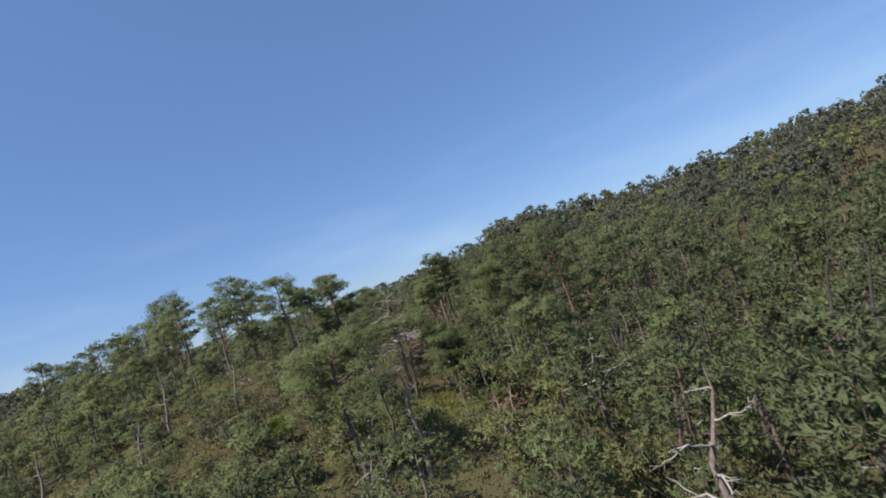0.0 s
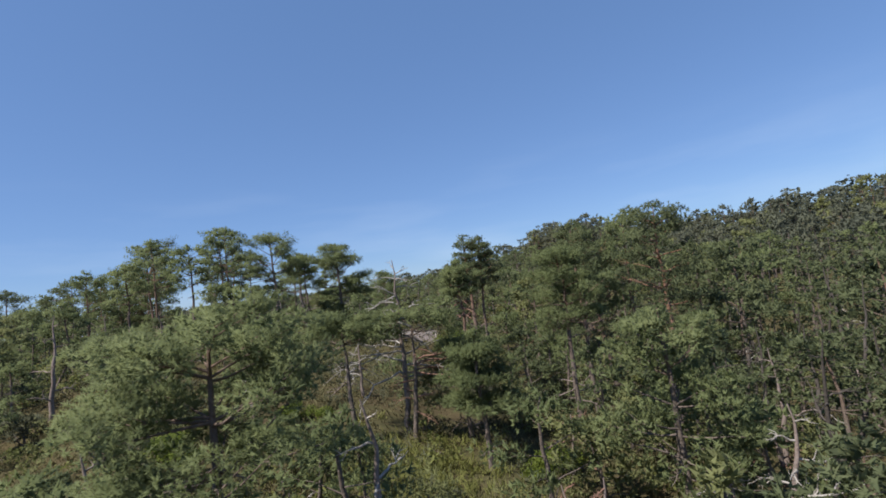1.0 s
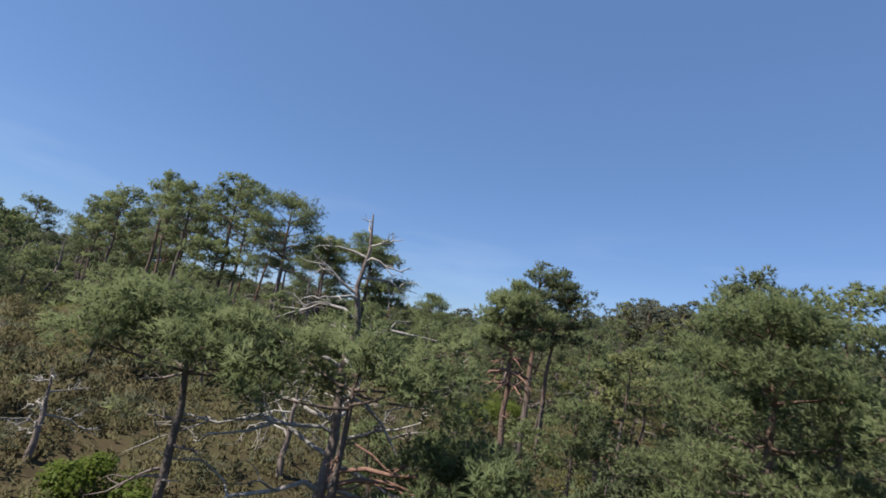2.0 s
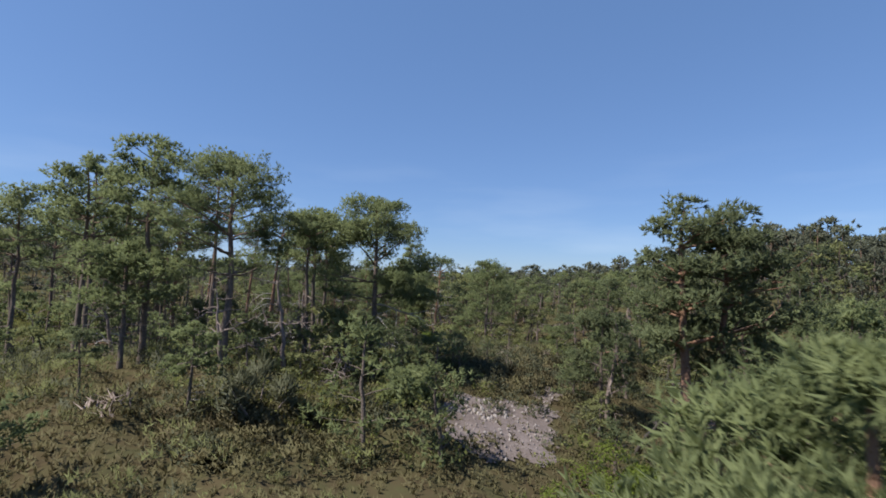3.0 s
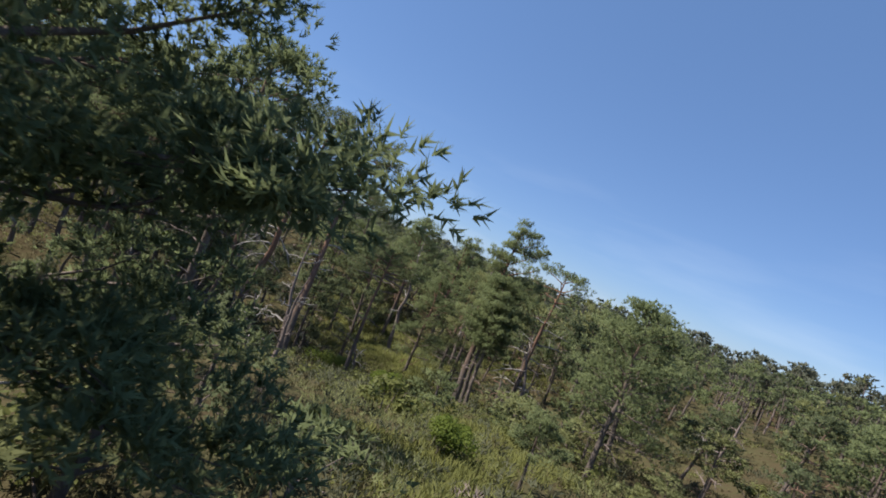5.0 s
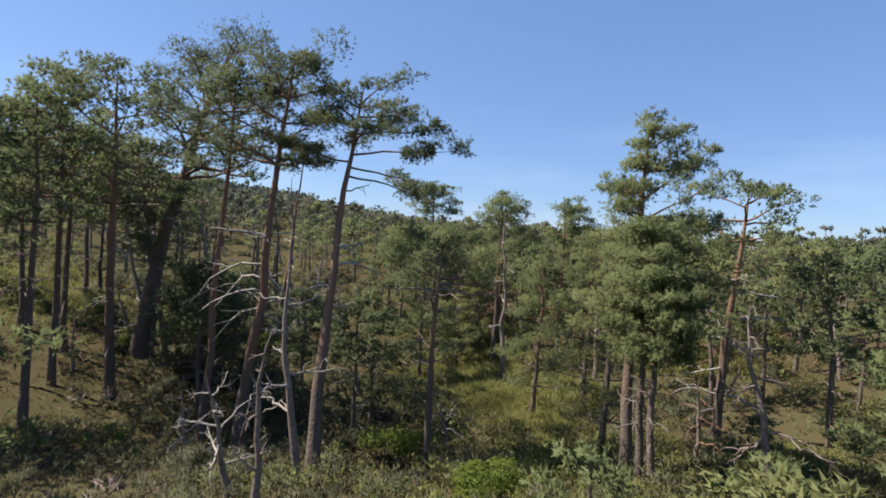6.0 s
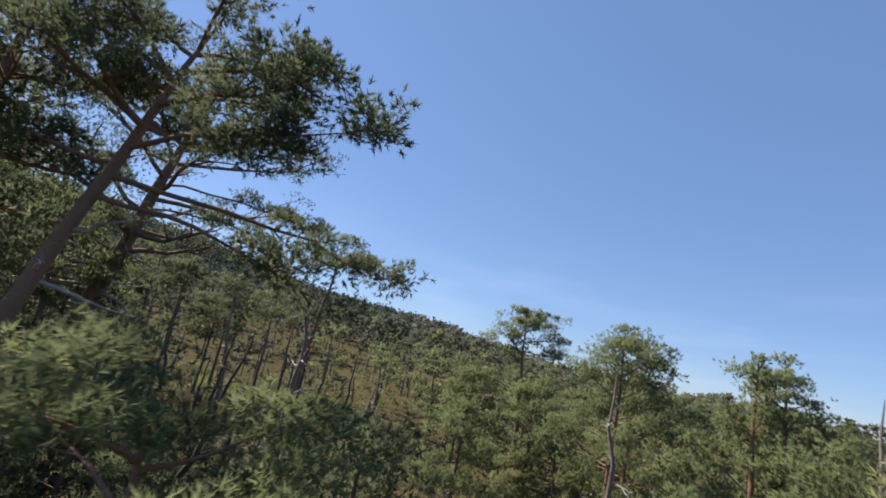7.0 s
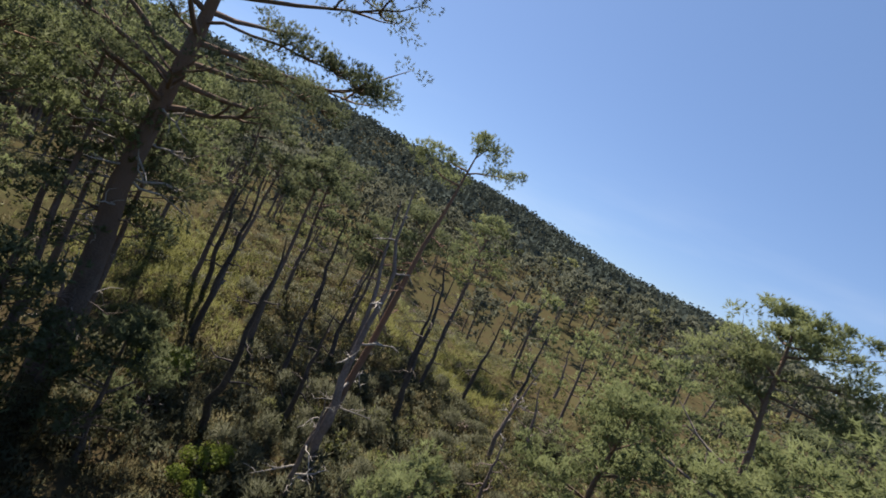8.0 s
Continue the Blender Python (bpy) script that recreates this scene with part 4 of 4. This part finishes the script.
def young_pines():
    """Low, bushy pines that close the ground of the first slope."""
    rng = np.random.default_rng(17)
    builds = []
    for k, (h, base, spread, mat) in enumerate([(3.4, 0.1, 1.7, NEEDLES), (2.6, 0.06, 1.5, OLIVE), (4.2, 0.16, 1.9, NEEDLES), (3.0, 0.1, 1.8, NEEDLES), (3.8, 0.22, 1.6, DARK), (2.2, 0.05, 1.3, OLIVE)]):
        tr, cr, _ = pine_arrays(np.random.default_rng(600 + k), h, base, spread, tuple(rng.normal(0, 0.3, 2)), detail=dict(FINE, limbs=13, pads=3, tufts=12, blades=5, length=0.17, width=0.072), snags=0, twist=0.25)
        builds.append((h, spread, tr.mesh("trunk", BARK, True), cr.mesh("crown", mat), mat))
    fixed = [(-11.6, 57.2, 2.7), (-13.2, 57.2, 3.0), (-10.2, 59.2, 2.2), (-14.6, 58.6, 2.8), (-9.4, 60.6, 1.9), (-11.5, 60.5, 2.1), (-10.3, 62.2, 1.9), (-12.5, 63.5, 2.6), (-14.5, 61.5, 2.8), (-9, 64.8, 1.5), (-13.8, 54.3, 1.7), (-15.6, 53.2, 2.0), (-12.2, 56.9, 1.5), (-17.2, 56.2, 2.3),
             (-4.2, 62.5, 2.0), (-3.4, 66, 2.6), (-16.5, 64.5, 2.6), (-3.0, 58.6, 1.8), (-2.4, 55.6, 2.0), (-20, 79.5, 2.4), (-17, 82.5, 2.2), (-15.8, 80.4, 2.6), (-18.6, 87, 2.4), (-13.6, 82.6, 2.6)]
    for x, y, tall in fixed:
        k = int(rng.integers(len(builds)))
        h, spread, tr, cr, mat = builds[k]
        size = tall / h
        root = new("young_pine")
        root.matrix_world = pose(x, y, float(ground_z(x, y)) - 0.08, 0, 0, rng.uniform(0, 360))
        root.scale = (size * 1.15, size * 1.15, size)
        child("trunk", tr, root)
        child("crown", cr, root)
        tagged(root, "small bushy green pine in the heather clearing", "tree", "young pines of the slope")
    for x, y, d, z in scatter(rng, 330, 2.3, (1.2, 30), lo=(-34, 2), hi=(27, 54), taken=TAKEN + [p[:2] for p in fixed]):
        if -26 < x < 1 and y > 23 and rng.uniform() < (0.86 if x < -8 or y > 36 else 0.6):
            continue   # open heather before the knoll
        gz = float(ground_z(x, y))
        h, spread, tr, cr, mat = builds[int(rng.integers(len(builds)))]
        size = min(rng.uniform(0.65, 1.3), (z - gz - (2.6 if d < 3 else 1.9)) / h)
        if size < 0.35:
            continue
        root = new("young_pine")
        root.matrix_world = pose(x, y, gz - 0.1, rng.normal(0, 4), rng.normal(0, 4), rng.uniform(0, 360))
        root.scale = (size, size, size)
        child("trunk", tr, root)
        child("crown", cr, root)
        tagged(root, ("bushy yellow-green young pine" if mat is OLIVE else "low bushy young Scots pine with dense needles") + " on the heathy slope", "tree", "young pines of the slope")


def far_woods():
    """The wood on the slopes beyond, too many to count."""
    rng = np.random.default_rng(21)
    forms, fuller = [], []
    for k in range(7):
        for detail, kept in ((COARSE, forms), (dict(PLAIN, limbs=9, pads=2, tufts=7, blades=3, length=0.31, width=0.18), fuller)):
            tr, cr, _ = pine_arrays(np.random.default_rng(700 + k), 7.0, (0.3, 0.45, 0.2, 0.5, 0.35, 0.25, 0.4)[k], (1.9, 2.1, 1.8, 2.3, 2.4, 1.7, 2.0)[k], detail=detail, snags=0)
            kept.append((tr.arrays(), (*cr.arrays(), cr.normals())))
    tiny = []
    for k in range(10):   # the last five are thinner, for the mountain side
        n = 21 if k < 5 else 12
        s = Soup()
        q = np.random.default_rng(800 + k)
        lobes = q.normal(0, 1, (5, 3)) * [0.75, 0.75, 0.9] + [0, 0, 4.6]
        d = unit(q.normal(0, 1, (n, 3)) + [0, 0, 0.35])
        c = lobes[q.integers(0, 5, n)] + d * [0.95, 0.95, 0.75] * q.uniform(0.6, 1.0, (n, 1))
        blades(s, q, c, unit(d + 0.5 * unit(c - [0, 0, 3.8])), 2, 0.6 if k < 5 else 0.85, 0.74 if k < 5 else 0.98)
        tiny.append((*s.arrays(), s.normals()))
    crowns, trunks, distant = {0: Soup(), 1: Soup()}, Soup(), {0: Soup(), 1: Soup()}
    def sow(count, r0, r1, az0, az1, near):
        az = np.radians(rng.uniform(az0, az1, count))
        r = np.sqrt(rng.uniform(r0**2, r1**2, count))
        xs, ys = MID[0] - r * np.sin(az), MID[1] + r * np.cos(az)
        zs = ground_z(xs, ys)
        for x, y, z in zip(xs, ys, zs):
            if near:
                d, _ = aisle(x, y)
                if d < 40 or -95 < x < -58 and 60 < y < 105 and rng.uniform() < 0.6 or any((x - a) ** 2 + (y - b) ** 2 < c0 * c0 for a, b, c0 in CLEAR):
                    continue
            size, ang = rng.uniform(0.72, 1.2), rng.uniform(0, 6.28)
            c, s = math.cos(ang) * size, math.sin(ang) * size
            m = np.array([[c, -s, 0], [s, c, 0], [0, 0, size]])
            which = int(rng.uniform() < 0.12)
            if near:
                (tv, tf), (cv, cf, cn) = (fuller if d < 52 and az0 < 0 else forms)[int(rng.integers(len(forms)))]
                trunks.add(tv @ m.T + [x, y, z], tf)
                crowns[which].add(cv @ m.T + [x, y, z], cf, cn @ m.T / size)
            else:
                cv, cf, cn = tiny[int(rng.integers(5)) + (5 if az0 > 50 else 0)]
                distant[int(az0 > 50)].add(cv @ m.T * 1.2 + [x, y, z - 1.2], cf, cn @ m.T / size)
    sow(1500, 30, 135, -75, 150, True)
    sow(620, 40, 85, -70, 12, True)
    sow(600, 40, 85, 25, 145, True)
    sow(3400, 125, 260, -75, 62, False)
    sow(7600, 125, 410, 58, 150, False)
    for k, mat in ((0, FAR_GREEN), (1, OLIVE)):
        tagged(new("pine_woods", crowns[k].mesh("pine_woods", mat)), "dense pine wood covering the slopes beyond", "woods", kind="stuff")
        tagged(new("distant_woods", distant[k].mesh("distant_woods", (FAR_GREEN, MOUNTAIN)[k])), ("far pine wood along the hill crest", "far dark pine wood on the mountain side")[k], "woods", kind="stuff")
    tagged(new("pine_trunks", trunks.mesh("pine_trunks", BARK, True)), "many thin pine trunks standing in the wood", "woods", kind="stuff")


def plant_bushes():
    rng = np.random.default_rng(31)
    builds = []
    for k, (r, h, mat, leaves, size, up, label) in enumerate([
            (1.1, 1.3, LEAVES, 520, 0.17, 0, "leafy green bush with small bright leaves"), (0.8, 1.0, LEAVES, 420, 0.16, 0, "low leafy green bush in the heather"),
            (0.8, 1.5, JUNIPER, 230, 0.22, 0.8, "grey-green juniper bush with prickly upright shoots"), (1.2, 0.8, JUNIPER, 260, 0.2, 0.6, "spreading dark juniper on the slope"),
            (1.0, 0.7, HEATHER, 380, 0.14, 0.9, "brownish clump of old heather"), (0.7, 0.55, HEATHER, 320, 0.13, 0.9, "small olive-brown heather clump")]):
        st, fol = bush_arrays(np.random.default_rng(900 + k), r, h, leaves, size, up)
        builds.append((st.mesh("woody_base", GREYWOOD), fol.mesh("foliage", mat), label, r))
    spots = scatter(rng, 205, 2.0, (0.0, 24), taken=TAKEN)
    spots += scatter(rng, 50, 1.7, (2.0, 34), lo=(-60, 76), hi=(-34, 97), taken=TAKEN + [p[:2] for p in spots])
    spots += [(x, y, 0, 0) for x, y in zip(rng.uniform(-59, -47, 40), rng.uniform(83, 96, 40))]
    for x, y, d, z in spots:
        gz = float(ground_z(x, y))
        kind = int(rng.choice(6, p=[0.2, 0.16, 0.16, 0.14, 0.2, 0.14]))
        if -60 < x < -31 and 74 < y < 96 and kind < 2:
            kind += 2   # junipers, not leafy bushes, under the tall pines
        st, fol, label, r = builds[kind]
        root = new("bush")
        root.matrix_world = pose(x, y, gz - 0.08, 0, 0, rng.uniform(0, 360))
        s = rng.uniform(0.7, 1.35)
        root.scale = (s, s, s * rng.uniform(0.85, 1.15))
        child("woody_base", st, root)
        child("foliage", fol, root)
        tagged(root, label, "bush", "bushes of the undergrowth")


def tall_bushes():
    """Bright broad-leaved saplings that stand out of the undergrowth."""
    for k, (x, y, r, h) in enumerate([(-48.6, 79.2, 1.4, 2.3), (-46.3, 83.2, 1.3, 1.5), (-45.0, 84.6, 0.9, 1.1), (-46.9, 76.0, 1.2, 1.6), (-15.0, 71.5, 1.2, 1.5), (-8.7, 33.8, 1.2, 1.5), (-28.6, 80.6, 1.4, 2.0), (-22.5, 79.0, 1.2, 1.6),
                                      (-11.5, 28.0, 1.4, 1.8), (1.0, 29.5, 1.2, 1.6), (-3.2, 50.5, 1.5, 2.2), (-2.4, 53.8, 1.4, 2.0)]):
        st, fol = bush_arrays(np.random.default_rng(1300 + k), r, h, 3000, 0.10)
        root = new("sapling_bush")
        root.location = put(x, y, 0.1)
        child("woody_base", st.mesh("woody_base", GREYWOOD), root)
        child("foliage", fol.mesh("foliage", BRIGHT), root)
        tagged(root, "bright yellow-green leafy sapling bush in the undergrowth", "bush", "saplings")


def scrub():
    """Low growth between the trees: dwarf bushes, bilberry, dead twigs; beyond counting."""
    rng = np.random.default_rng(61)
    n = 7400
    hubs = np.concatenate([AISLE[:, :2], [(-56, 82), (-60, 88), (-55, 79), (-62, 84), (-52, 92), (-58, 96), (-48, 80), (-45, 82), (-50, 84), (-58, 78), (-66, 88), (-60, 100), (-48, 96), (-8, 62), (-20, 50), (-40, 72), (-42, 90), (-47, 94), (-40, 84), (-52, 90), (-47, 84), (-48, 87), (6, 14), (10, 22), (-6, 10), (-10, 22), (-18, 38), (-13, 33), (-15, 29), (-22, 34), (2, 72), (8, 84), (14, 76), (-24, 40), (-26, 82), (-34, 84), (-46, 80), (-52, 86), (-44, 90), (4, 68), (12, 92), (-2, 80), (-12, 86), (-20, 94), (-32, 98)]])
    i = rng.integers(0, len(hubs), n)
    rad = 44 * rng.uniform(0, 1, n) ** 0.6
    ang = rng.uniform(0, 6.28, n)
    x, y = hubs[i, 0] + rad * np.cos(ang), hubs[i, 1] + rad * np.sin(ang)
    z = ground_z(x, y)
    kinds = [(LEAVES, 0.15, 0.0, 0.7, 0.9), (JUNIPER, 0.20, 0.7, 0.8, 1.0), (HEATHER, 0.145, 0.9, 0.9, 0.55), (OLIVE, 0.20, 0.7, 0.8, 0.8), (GREYWOOD, 0.26, 0.5, 0.6, 0.6)]
    for k, (mat, size, up, r, h) in enumerate(kinds):
        forms = [bush_arrays(np.random.default_rng(960 + 10 * k + j), r, h, (30 if size < 0.15 else 26) if up else 52, size * (0.85 if up else 0.9), up)[1] for j in range(5)]
        s = Soup()
        patch = np.sin(x * 0.23 + k * 1.9 + 1.5 * np.sin(y * 0.19 + k)) + np.sin(y * 0.27 + k * 2.7 + x * 0.08)
        mine = np.where((patch + rng.normal(0, 0.7, n) > 0.45 if k < 4 else rng.uniform(0, 1, n) < 0.05) & ~on_gravel(x, y) & ~((k in (0, 3)) & (x < -31) & (x > -50) & (y > 72) & (y < 93)))[0]
        for m in mine:
            form = forms[int(rng.integers(5))]
            v, f = form.arrays()
            a0, g = rng.uniform(0, 6.28), rng.uniform(0.55, 1.35)
            c0, s0 = math.cos(a0) * g, math.sin(a0) * g
            turned = np.array([[c0, s0, 0], [-s0, c0, 0], [0, 0, g]])
            s.add(v @ turned + [x[m], y[m], z[m] - 0.1], f, form.normals() @ turned / g)
        name = ("leafy_scrub", "juniper_scrub", "heather_scrub", "pine_seedlings", "dead_twigs")[k]
        tagged(new(name, s.mesh(name, mat)), ("low leafy scrub between the trees", "dark prickly juniper scrub on the slope", "brown heather scrub on the open slope",
               "yellow-green pine seedlings and bilberry", "grey brittle dead twigs on the ground")[k], "scrub", kind="stuff")


def scatter_snags():
    """Smaller dead trees all through the wood."""
    rng = np.random.default_rng(71)
    made = []
    for k in range(6):
        made.append(dead_tree(put(-60 + 3 * k, 30, 0.1), (4.2, 3.4, 5.0, 2.4, 3.0, 4.6)[k], (1.9, 1.6, 1.5, 1.8, 2.0, 1.3)[k], 1200 + k, 7, tuple(rng.normal(0, 0.4, 2)),
                              (DEADWOOD, GREYWOOD, GREYWOOD, DEADWOOD, REDWOOD, GREYWOOD)[k], ("small dead pine with bleached curled branches", "grey dead pine full of thin twigs", "slim grey dead pine standing in the wood",
                              "low bleached dead tree among heather", "dead pine with reddish peeling branches", "bare grey pine pole with short branches")[k], 0.2, 3))
        tagged(made[-1], group="dead trees of the wood")
    for x, y, d, z in scatter(rng, 110, 3.6, (3.5, 36)):
        gz = float(ground_z(x, y))
        m = made[int(rng.integers(6))]
        if gz + 4.5 > z - 0.8 and d < 6:
            continue
        copy_thing(m, pose(x, y, gz - 0.1, rng.normal(0, 6), rng.normal(0, 6), rng.uniform(0, 360)))
    # bare dark poles on the first slope
    dark = dead_tree(put(14, 24, 0.1), 5.4, 1.5, 1210, 9, (0.3, 0.1), DARKWOOD, "bare dark dead pine pole with short twigs", 0.3, 3, girth=0.8)
    tagged(dark, group="dead trees of the wood")
    for x, y, d, z in scatter(rng, 30, 3.0, (5, 34), lo=(5, 14), hi=(34, 62)):
        gz = float(ground_z(x, y))
        copy_thing(dark, pose(x, y, gz - 0.1, rng.normal(0, 5), rng.normal(0, 5), rng.uniform(0, 360)))


def ground_cover():
    """Heather and grass that cover the slope."""
    rng = np.random.default_rng(41)
    for name, mat, count, per, ln, wd, label in (("heather", HEATHER, 28000, 6, 0.18, 0.060, "olive-brown heather covering the slope"),
                                                 ("grass", GRASS, 8500, 7, 0.34, 0.052, "bright green grass and bracken in the clearings")):
        n = count
        i = rng.integers(0, len(AISLE), n)
        rad = 34 * np.sqrt(rng.uniform(0, 1, n))
        ang = rng.uniform(0, 6.28, n)
        x, y = AISLE[i, 0] + rad * np.cos(ang), AISLE[i, 1] + rad * np.sin(ang)
        if name == "heather":
            more = 36000
            cx, cy, cr = np.array([(-7, 61, 9), (-9, 70, 8), (-28, 76, 9), (-50, 82, 10), (-14, 46, 8), (-20, 80, 7), (-52, 77, 8), (-57, 84, 8), (-60, 74, 8), (-47, 94, 8), (-12, 8, 9), (-8, 18, 9), (4, 16, 9), (-16, 24, 9), (-8, 42, 6), (-18, 42, 7), (-2, 50, 7), (-18, 36, 8), (-12, 30, 7), (4, 74, 9), (10, 88, 10)], float)[rng.integers(0, 21, more)].T
            x, y = np.r_[x, cx + cr * rng.normal(0, 0.55, more)], np.r_[y, cy + cr * rng.normal(0, 0.55, more)]
        patch = np.sin(x * 0.31 + 2 * np.sin(y * 0.17)) + np.sin(y * 0.37 + x * 0.11)
        keep = (patch > 0.75) if name == "grass" else (patch < 1.2)
        if name == "grass":
            for cx, cy, r in ((-30.5, 91, 5.0), (-37, 94.5, 4.0), (-24, 85, 3.0), (-16, 77.5, 3.5), (-14, 70, 2.5), (-33, 95, 3.5), (-38.5, 93, 4.0), (-42, 97, 4.0), (-35, 89.5, 3.0), (-4, 29, 4.5), (-57, 72, 5.0), (-61, 89, 4.0), (-54, 76, 5.0), (-64, 84, 6.0), (-20.5, 81, 3.0), (-24, 88, 3.5), (-40, 98.5, 3.5), (-31.6, 93.5, 3.5), (-17, 78, 2.5), (-18.6, 89.9, 2.5), (-13.4, 52.6, 2.2), (-26.9, 104, 3.5)):
                gx, gy = rng.normal(cx, r * 0.5, 1300), rng.normal(cy, r * 0.5, 1300)
                x, y, keep = np.r_[x, gx], np.r_[y, gy], np.r_[keep, np.ones(1300, bool)]
        keep &= ~on_gravel(x, y) | (rng.uniform(0, 1, len(x)) < 0.3)
        x, y = x[keep], y[keep]
        s = Soup()
        blades(s, rng, np.stack([x, y, ground_z(x, y)], -1), np.tile([0, 0, 0.9], (len(x), 1)), per, ln, wd)
        tagged(new(name, s.mesh(name, mat)), label, name, kind="stuff")


def cushions():
    """Rounded cushions of old heather, close together on the open ground."""
    rng = np.random.default_rng(47)
    forms = []
    for k in range(6):
        q = np.random.default_rng(980 + k)
        fol = Soup()
        n = 84
        d = unit(q.normal(0, 1, (n, 3)))
        d[:, 2] = np.abs(d[:, 2]) * 0.9 + 0.05
        c = d * [0.62, 0.62, 0.40] * (1 + 0.18 * np.sin(4 * np.arctan2(d[:, 1], d[:, 0]) + k))[:, None] * q.uniform(0.8, 1.05, (n, 1))
        blades(fol, q, c, unit(d + [0, 0, 0.5]), 2, 0.14, 0.066)
        forms.append((*fol.arrays(), fol.normals()))
    places = [(-66, 79, 8.0, 130), (-76, 76, 9.0, 130), (-46, 80, 4.0, 150), (-50.5, 86, 4.0, 140), (-56, 90, 5.0, 150), (-58, 97, 5.0, 110), (-19, 88, 4.0, 90), (-16.5, 84, 4.0, 80), (-14.5, 51.5, 2.6, 70), (-13, 49.5, 2.5, 50), (-7.5, 62.5, 4.5, 150), (-10.8, 52.5, 3.0, 60), (-8.5, 67, 4.0, 90), (-10.5, 57.5, 1.8, 30), (-14, 34, 6.0, 130), (-18, 40, 6.0, 110), (-9, 28, 4.0, 60),
              (2, 38, 4.0, 60), (-26, 78, 5.0, 80), (-33, 82, 5.0, 70), (-54, 84, 7.0, 190), (-60, 78, 7.0, 110), (-40, 78, 5.0, 70), (-20, 82, 4.0, 50), (-4, 70, 5.0, 70)]
    soups = {0: Soup(), 1: Soup()}
    for cx, cy, r, n in places:
        x, y = rng.normal(cx, r * 0.55, n), rng.normal(cy, r * 0.55, n)
        ok = ~on_gravel(x, y) | (rng.uniform(0, 1, n) < 0.22)
        for a0, b0 in zip(x[ok], y[ok]):
            v, f, nv = forms[int(rng.integers(6))]
            ang, g = rng.uniform(0, 6.28), rng.uniform(0.5, 1.25)
            m = np.array([[math.cos(ang), math.sin(ang), 0], [-math.sin(ang), math.cos(ang), 0], [0, 0, 1]])
            soups[int(rng.uniform() < (0.3 if cy < 74 else 0.62))].add(v @ m * [g, g, g * rng.uniform(0.8, 1.3)] + [a0, b0, float(ground_z(a0, b0)) - 0.04], f, nv @ m)
    for k, mat in ((0, HEATHER), (1, JUNIPER)):
        tagged(new("heather_cushions", soups[k].mesh("heather_cushions", mat)), ("rounded brown-green heather cushions on open ground", "rounded dark green crowberry cushions on open ground")[k], "heather", kind="stuff")


def on_gravel(x, y):
    """The bare stony patch and the track that leaves it."""
    w = 0.5 * np.sin(x * 2.1 + y) + 0.4 * np.sin(y * 2.7 - x) + 0.6 * np.sin(5.3 * x + 2 * y) * np.sin(4.7 * y - 1.9 * x) + 0.35 * np.sin(13 * x + 4 * y) * np.sin(11 * y - 5 * x)
    body = ((x + 6.7) / 2.3) ** 2 + ((y - 56.2) / 3.1) ** 2 < 0.86 + 0.5 * w
    track = (np.abs(x + 5.3 - 0.25 * np.sin(y)) < 0.5 + 0.3 * w) & (y > 57) & (y < 63.5)
    return body | track


def stony_patch():
    g = np.arange(0, 1, 0.005)
    x, y = np.meshgrid(-10.5 + 9 * g, 49.5 + 15 * g, indexing="ij")
    z = ground_z(x, y) + 0.04 + 0.025 * np.sin(3.1 * x + y) * np.sin(2.3 * y)
    n = len(g)
    i, j = np.meshgrid(np.arange(n - 1), np.arange(n - 1), indexing="ij")
    ok = on_gravel(x, y)[:-1, :-1]
    a0 = (i * n + j)[ok]
    f = np.concatenate([np.stack([a0, a0 + n, a0 + n + 1], -1), np.stack([a0, a0 + n + 1, a0 + 1], -1)])
    tagged(new("gravel_patch", mesh_from("gravel_patch", np.stack([x, y, z], -1).reshape(-1, 3), f, GRAVEL, True)), "bare pinkish-grey gravel patch with a worn track", "path", kind="structure")
    rng = np.random.default_rng(51)
    s = Soup()
    box = np.array([(-1, -1, -1), (1, -1, -1), (1, 1, -1), (-1, 1, -1), (-0.7, -0.6, 1), (0.6, -0.7, 0.8), (0.7, 0.6, 1), (-0.6, 0.7, 0.7)], float)
    tri = np.array([(4, 5, 6), (4, 6, 7), (0, 1, 5), (0, 5, 4), (1, 2, 6), (1, 6, 5), (2, 3, 7), (2, 7, 6), (3, 0, 4), (3, 4, 7)])
    for k in range(1100):
        x, y = rng.uniform(-10, -2.5), rng.uniform(50, 64)
        if not on_gravel(np.array(x), np.array(y)):
            continue
        near = math.exp(-((x + 8) ** 2 + (y - 57.5) ** 2) / 3)
        r = rng.uniform(0.01, 0.045) + 0.06 * near * rng.uniform(0, 1)
        m = np.array(Euler((rng.uniform(-0.3, 0.3), rng.uniform(-0.3, 0.3), rng.uniform(0, 6))).to_matrix())
        s.add((box * r * rng.uniform(0.6, 1.3, 3)) @ m.T + [x, y, float(ground_z(x, y)) + 0.07], tri)
    tagged(new("stones", s.mesh("stones", STONE)), "small pale angular stones strewn on the gravel", "stones", kind="stuff")


for (what, _), (soup, mat) in plant_pines().items():
    tagged(new("wood_" + what, soup.mesh("wood_" + what, mat, what == "trunks")), "pine " + what + " of the wood beyond the clearing", "woods", kind="stuff")
young_pines()
far_woods()
plant_bushes()
tall_bushes()
scatter_snags()
scrub()
ground_cover()
cushions()
stony_patch()
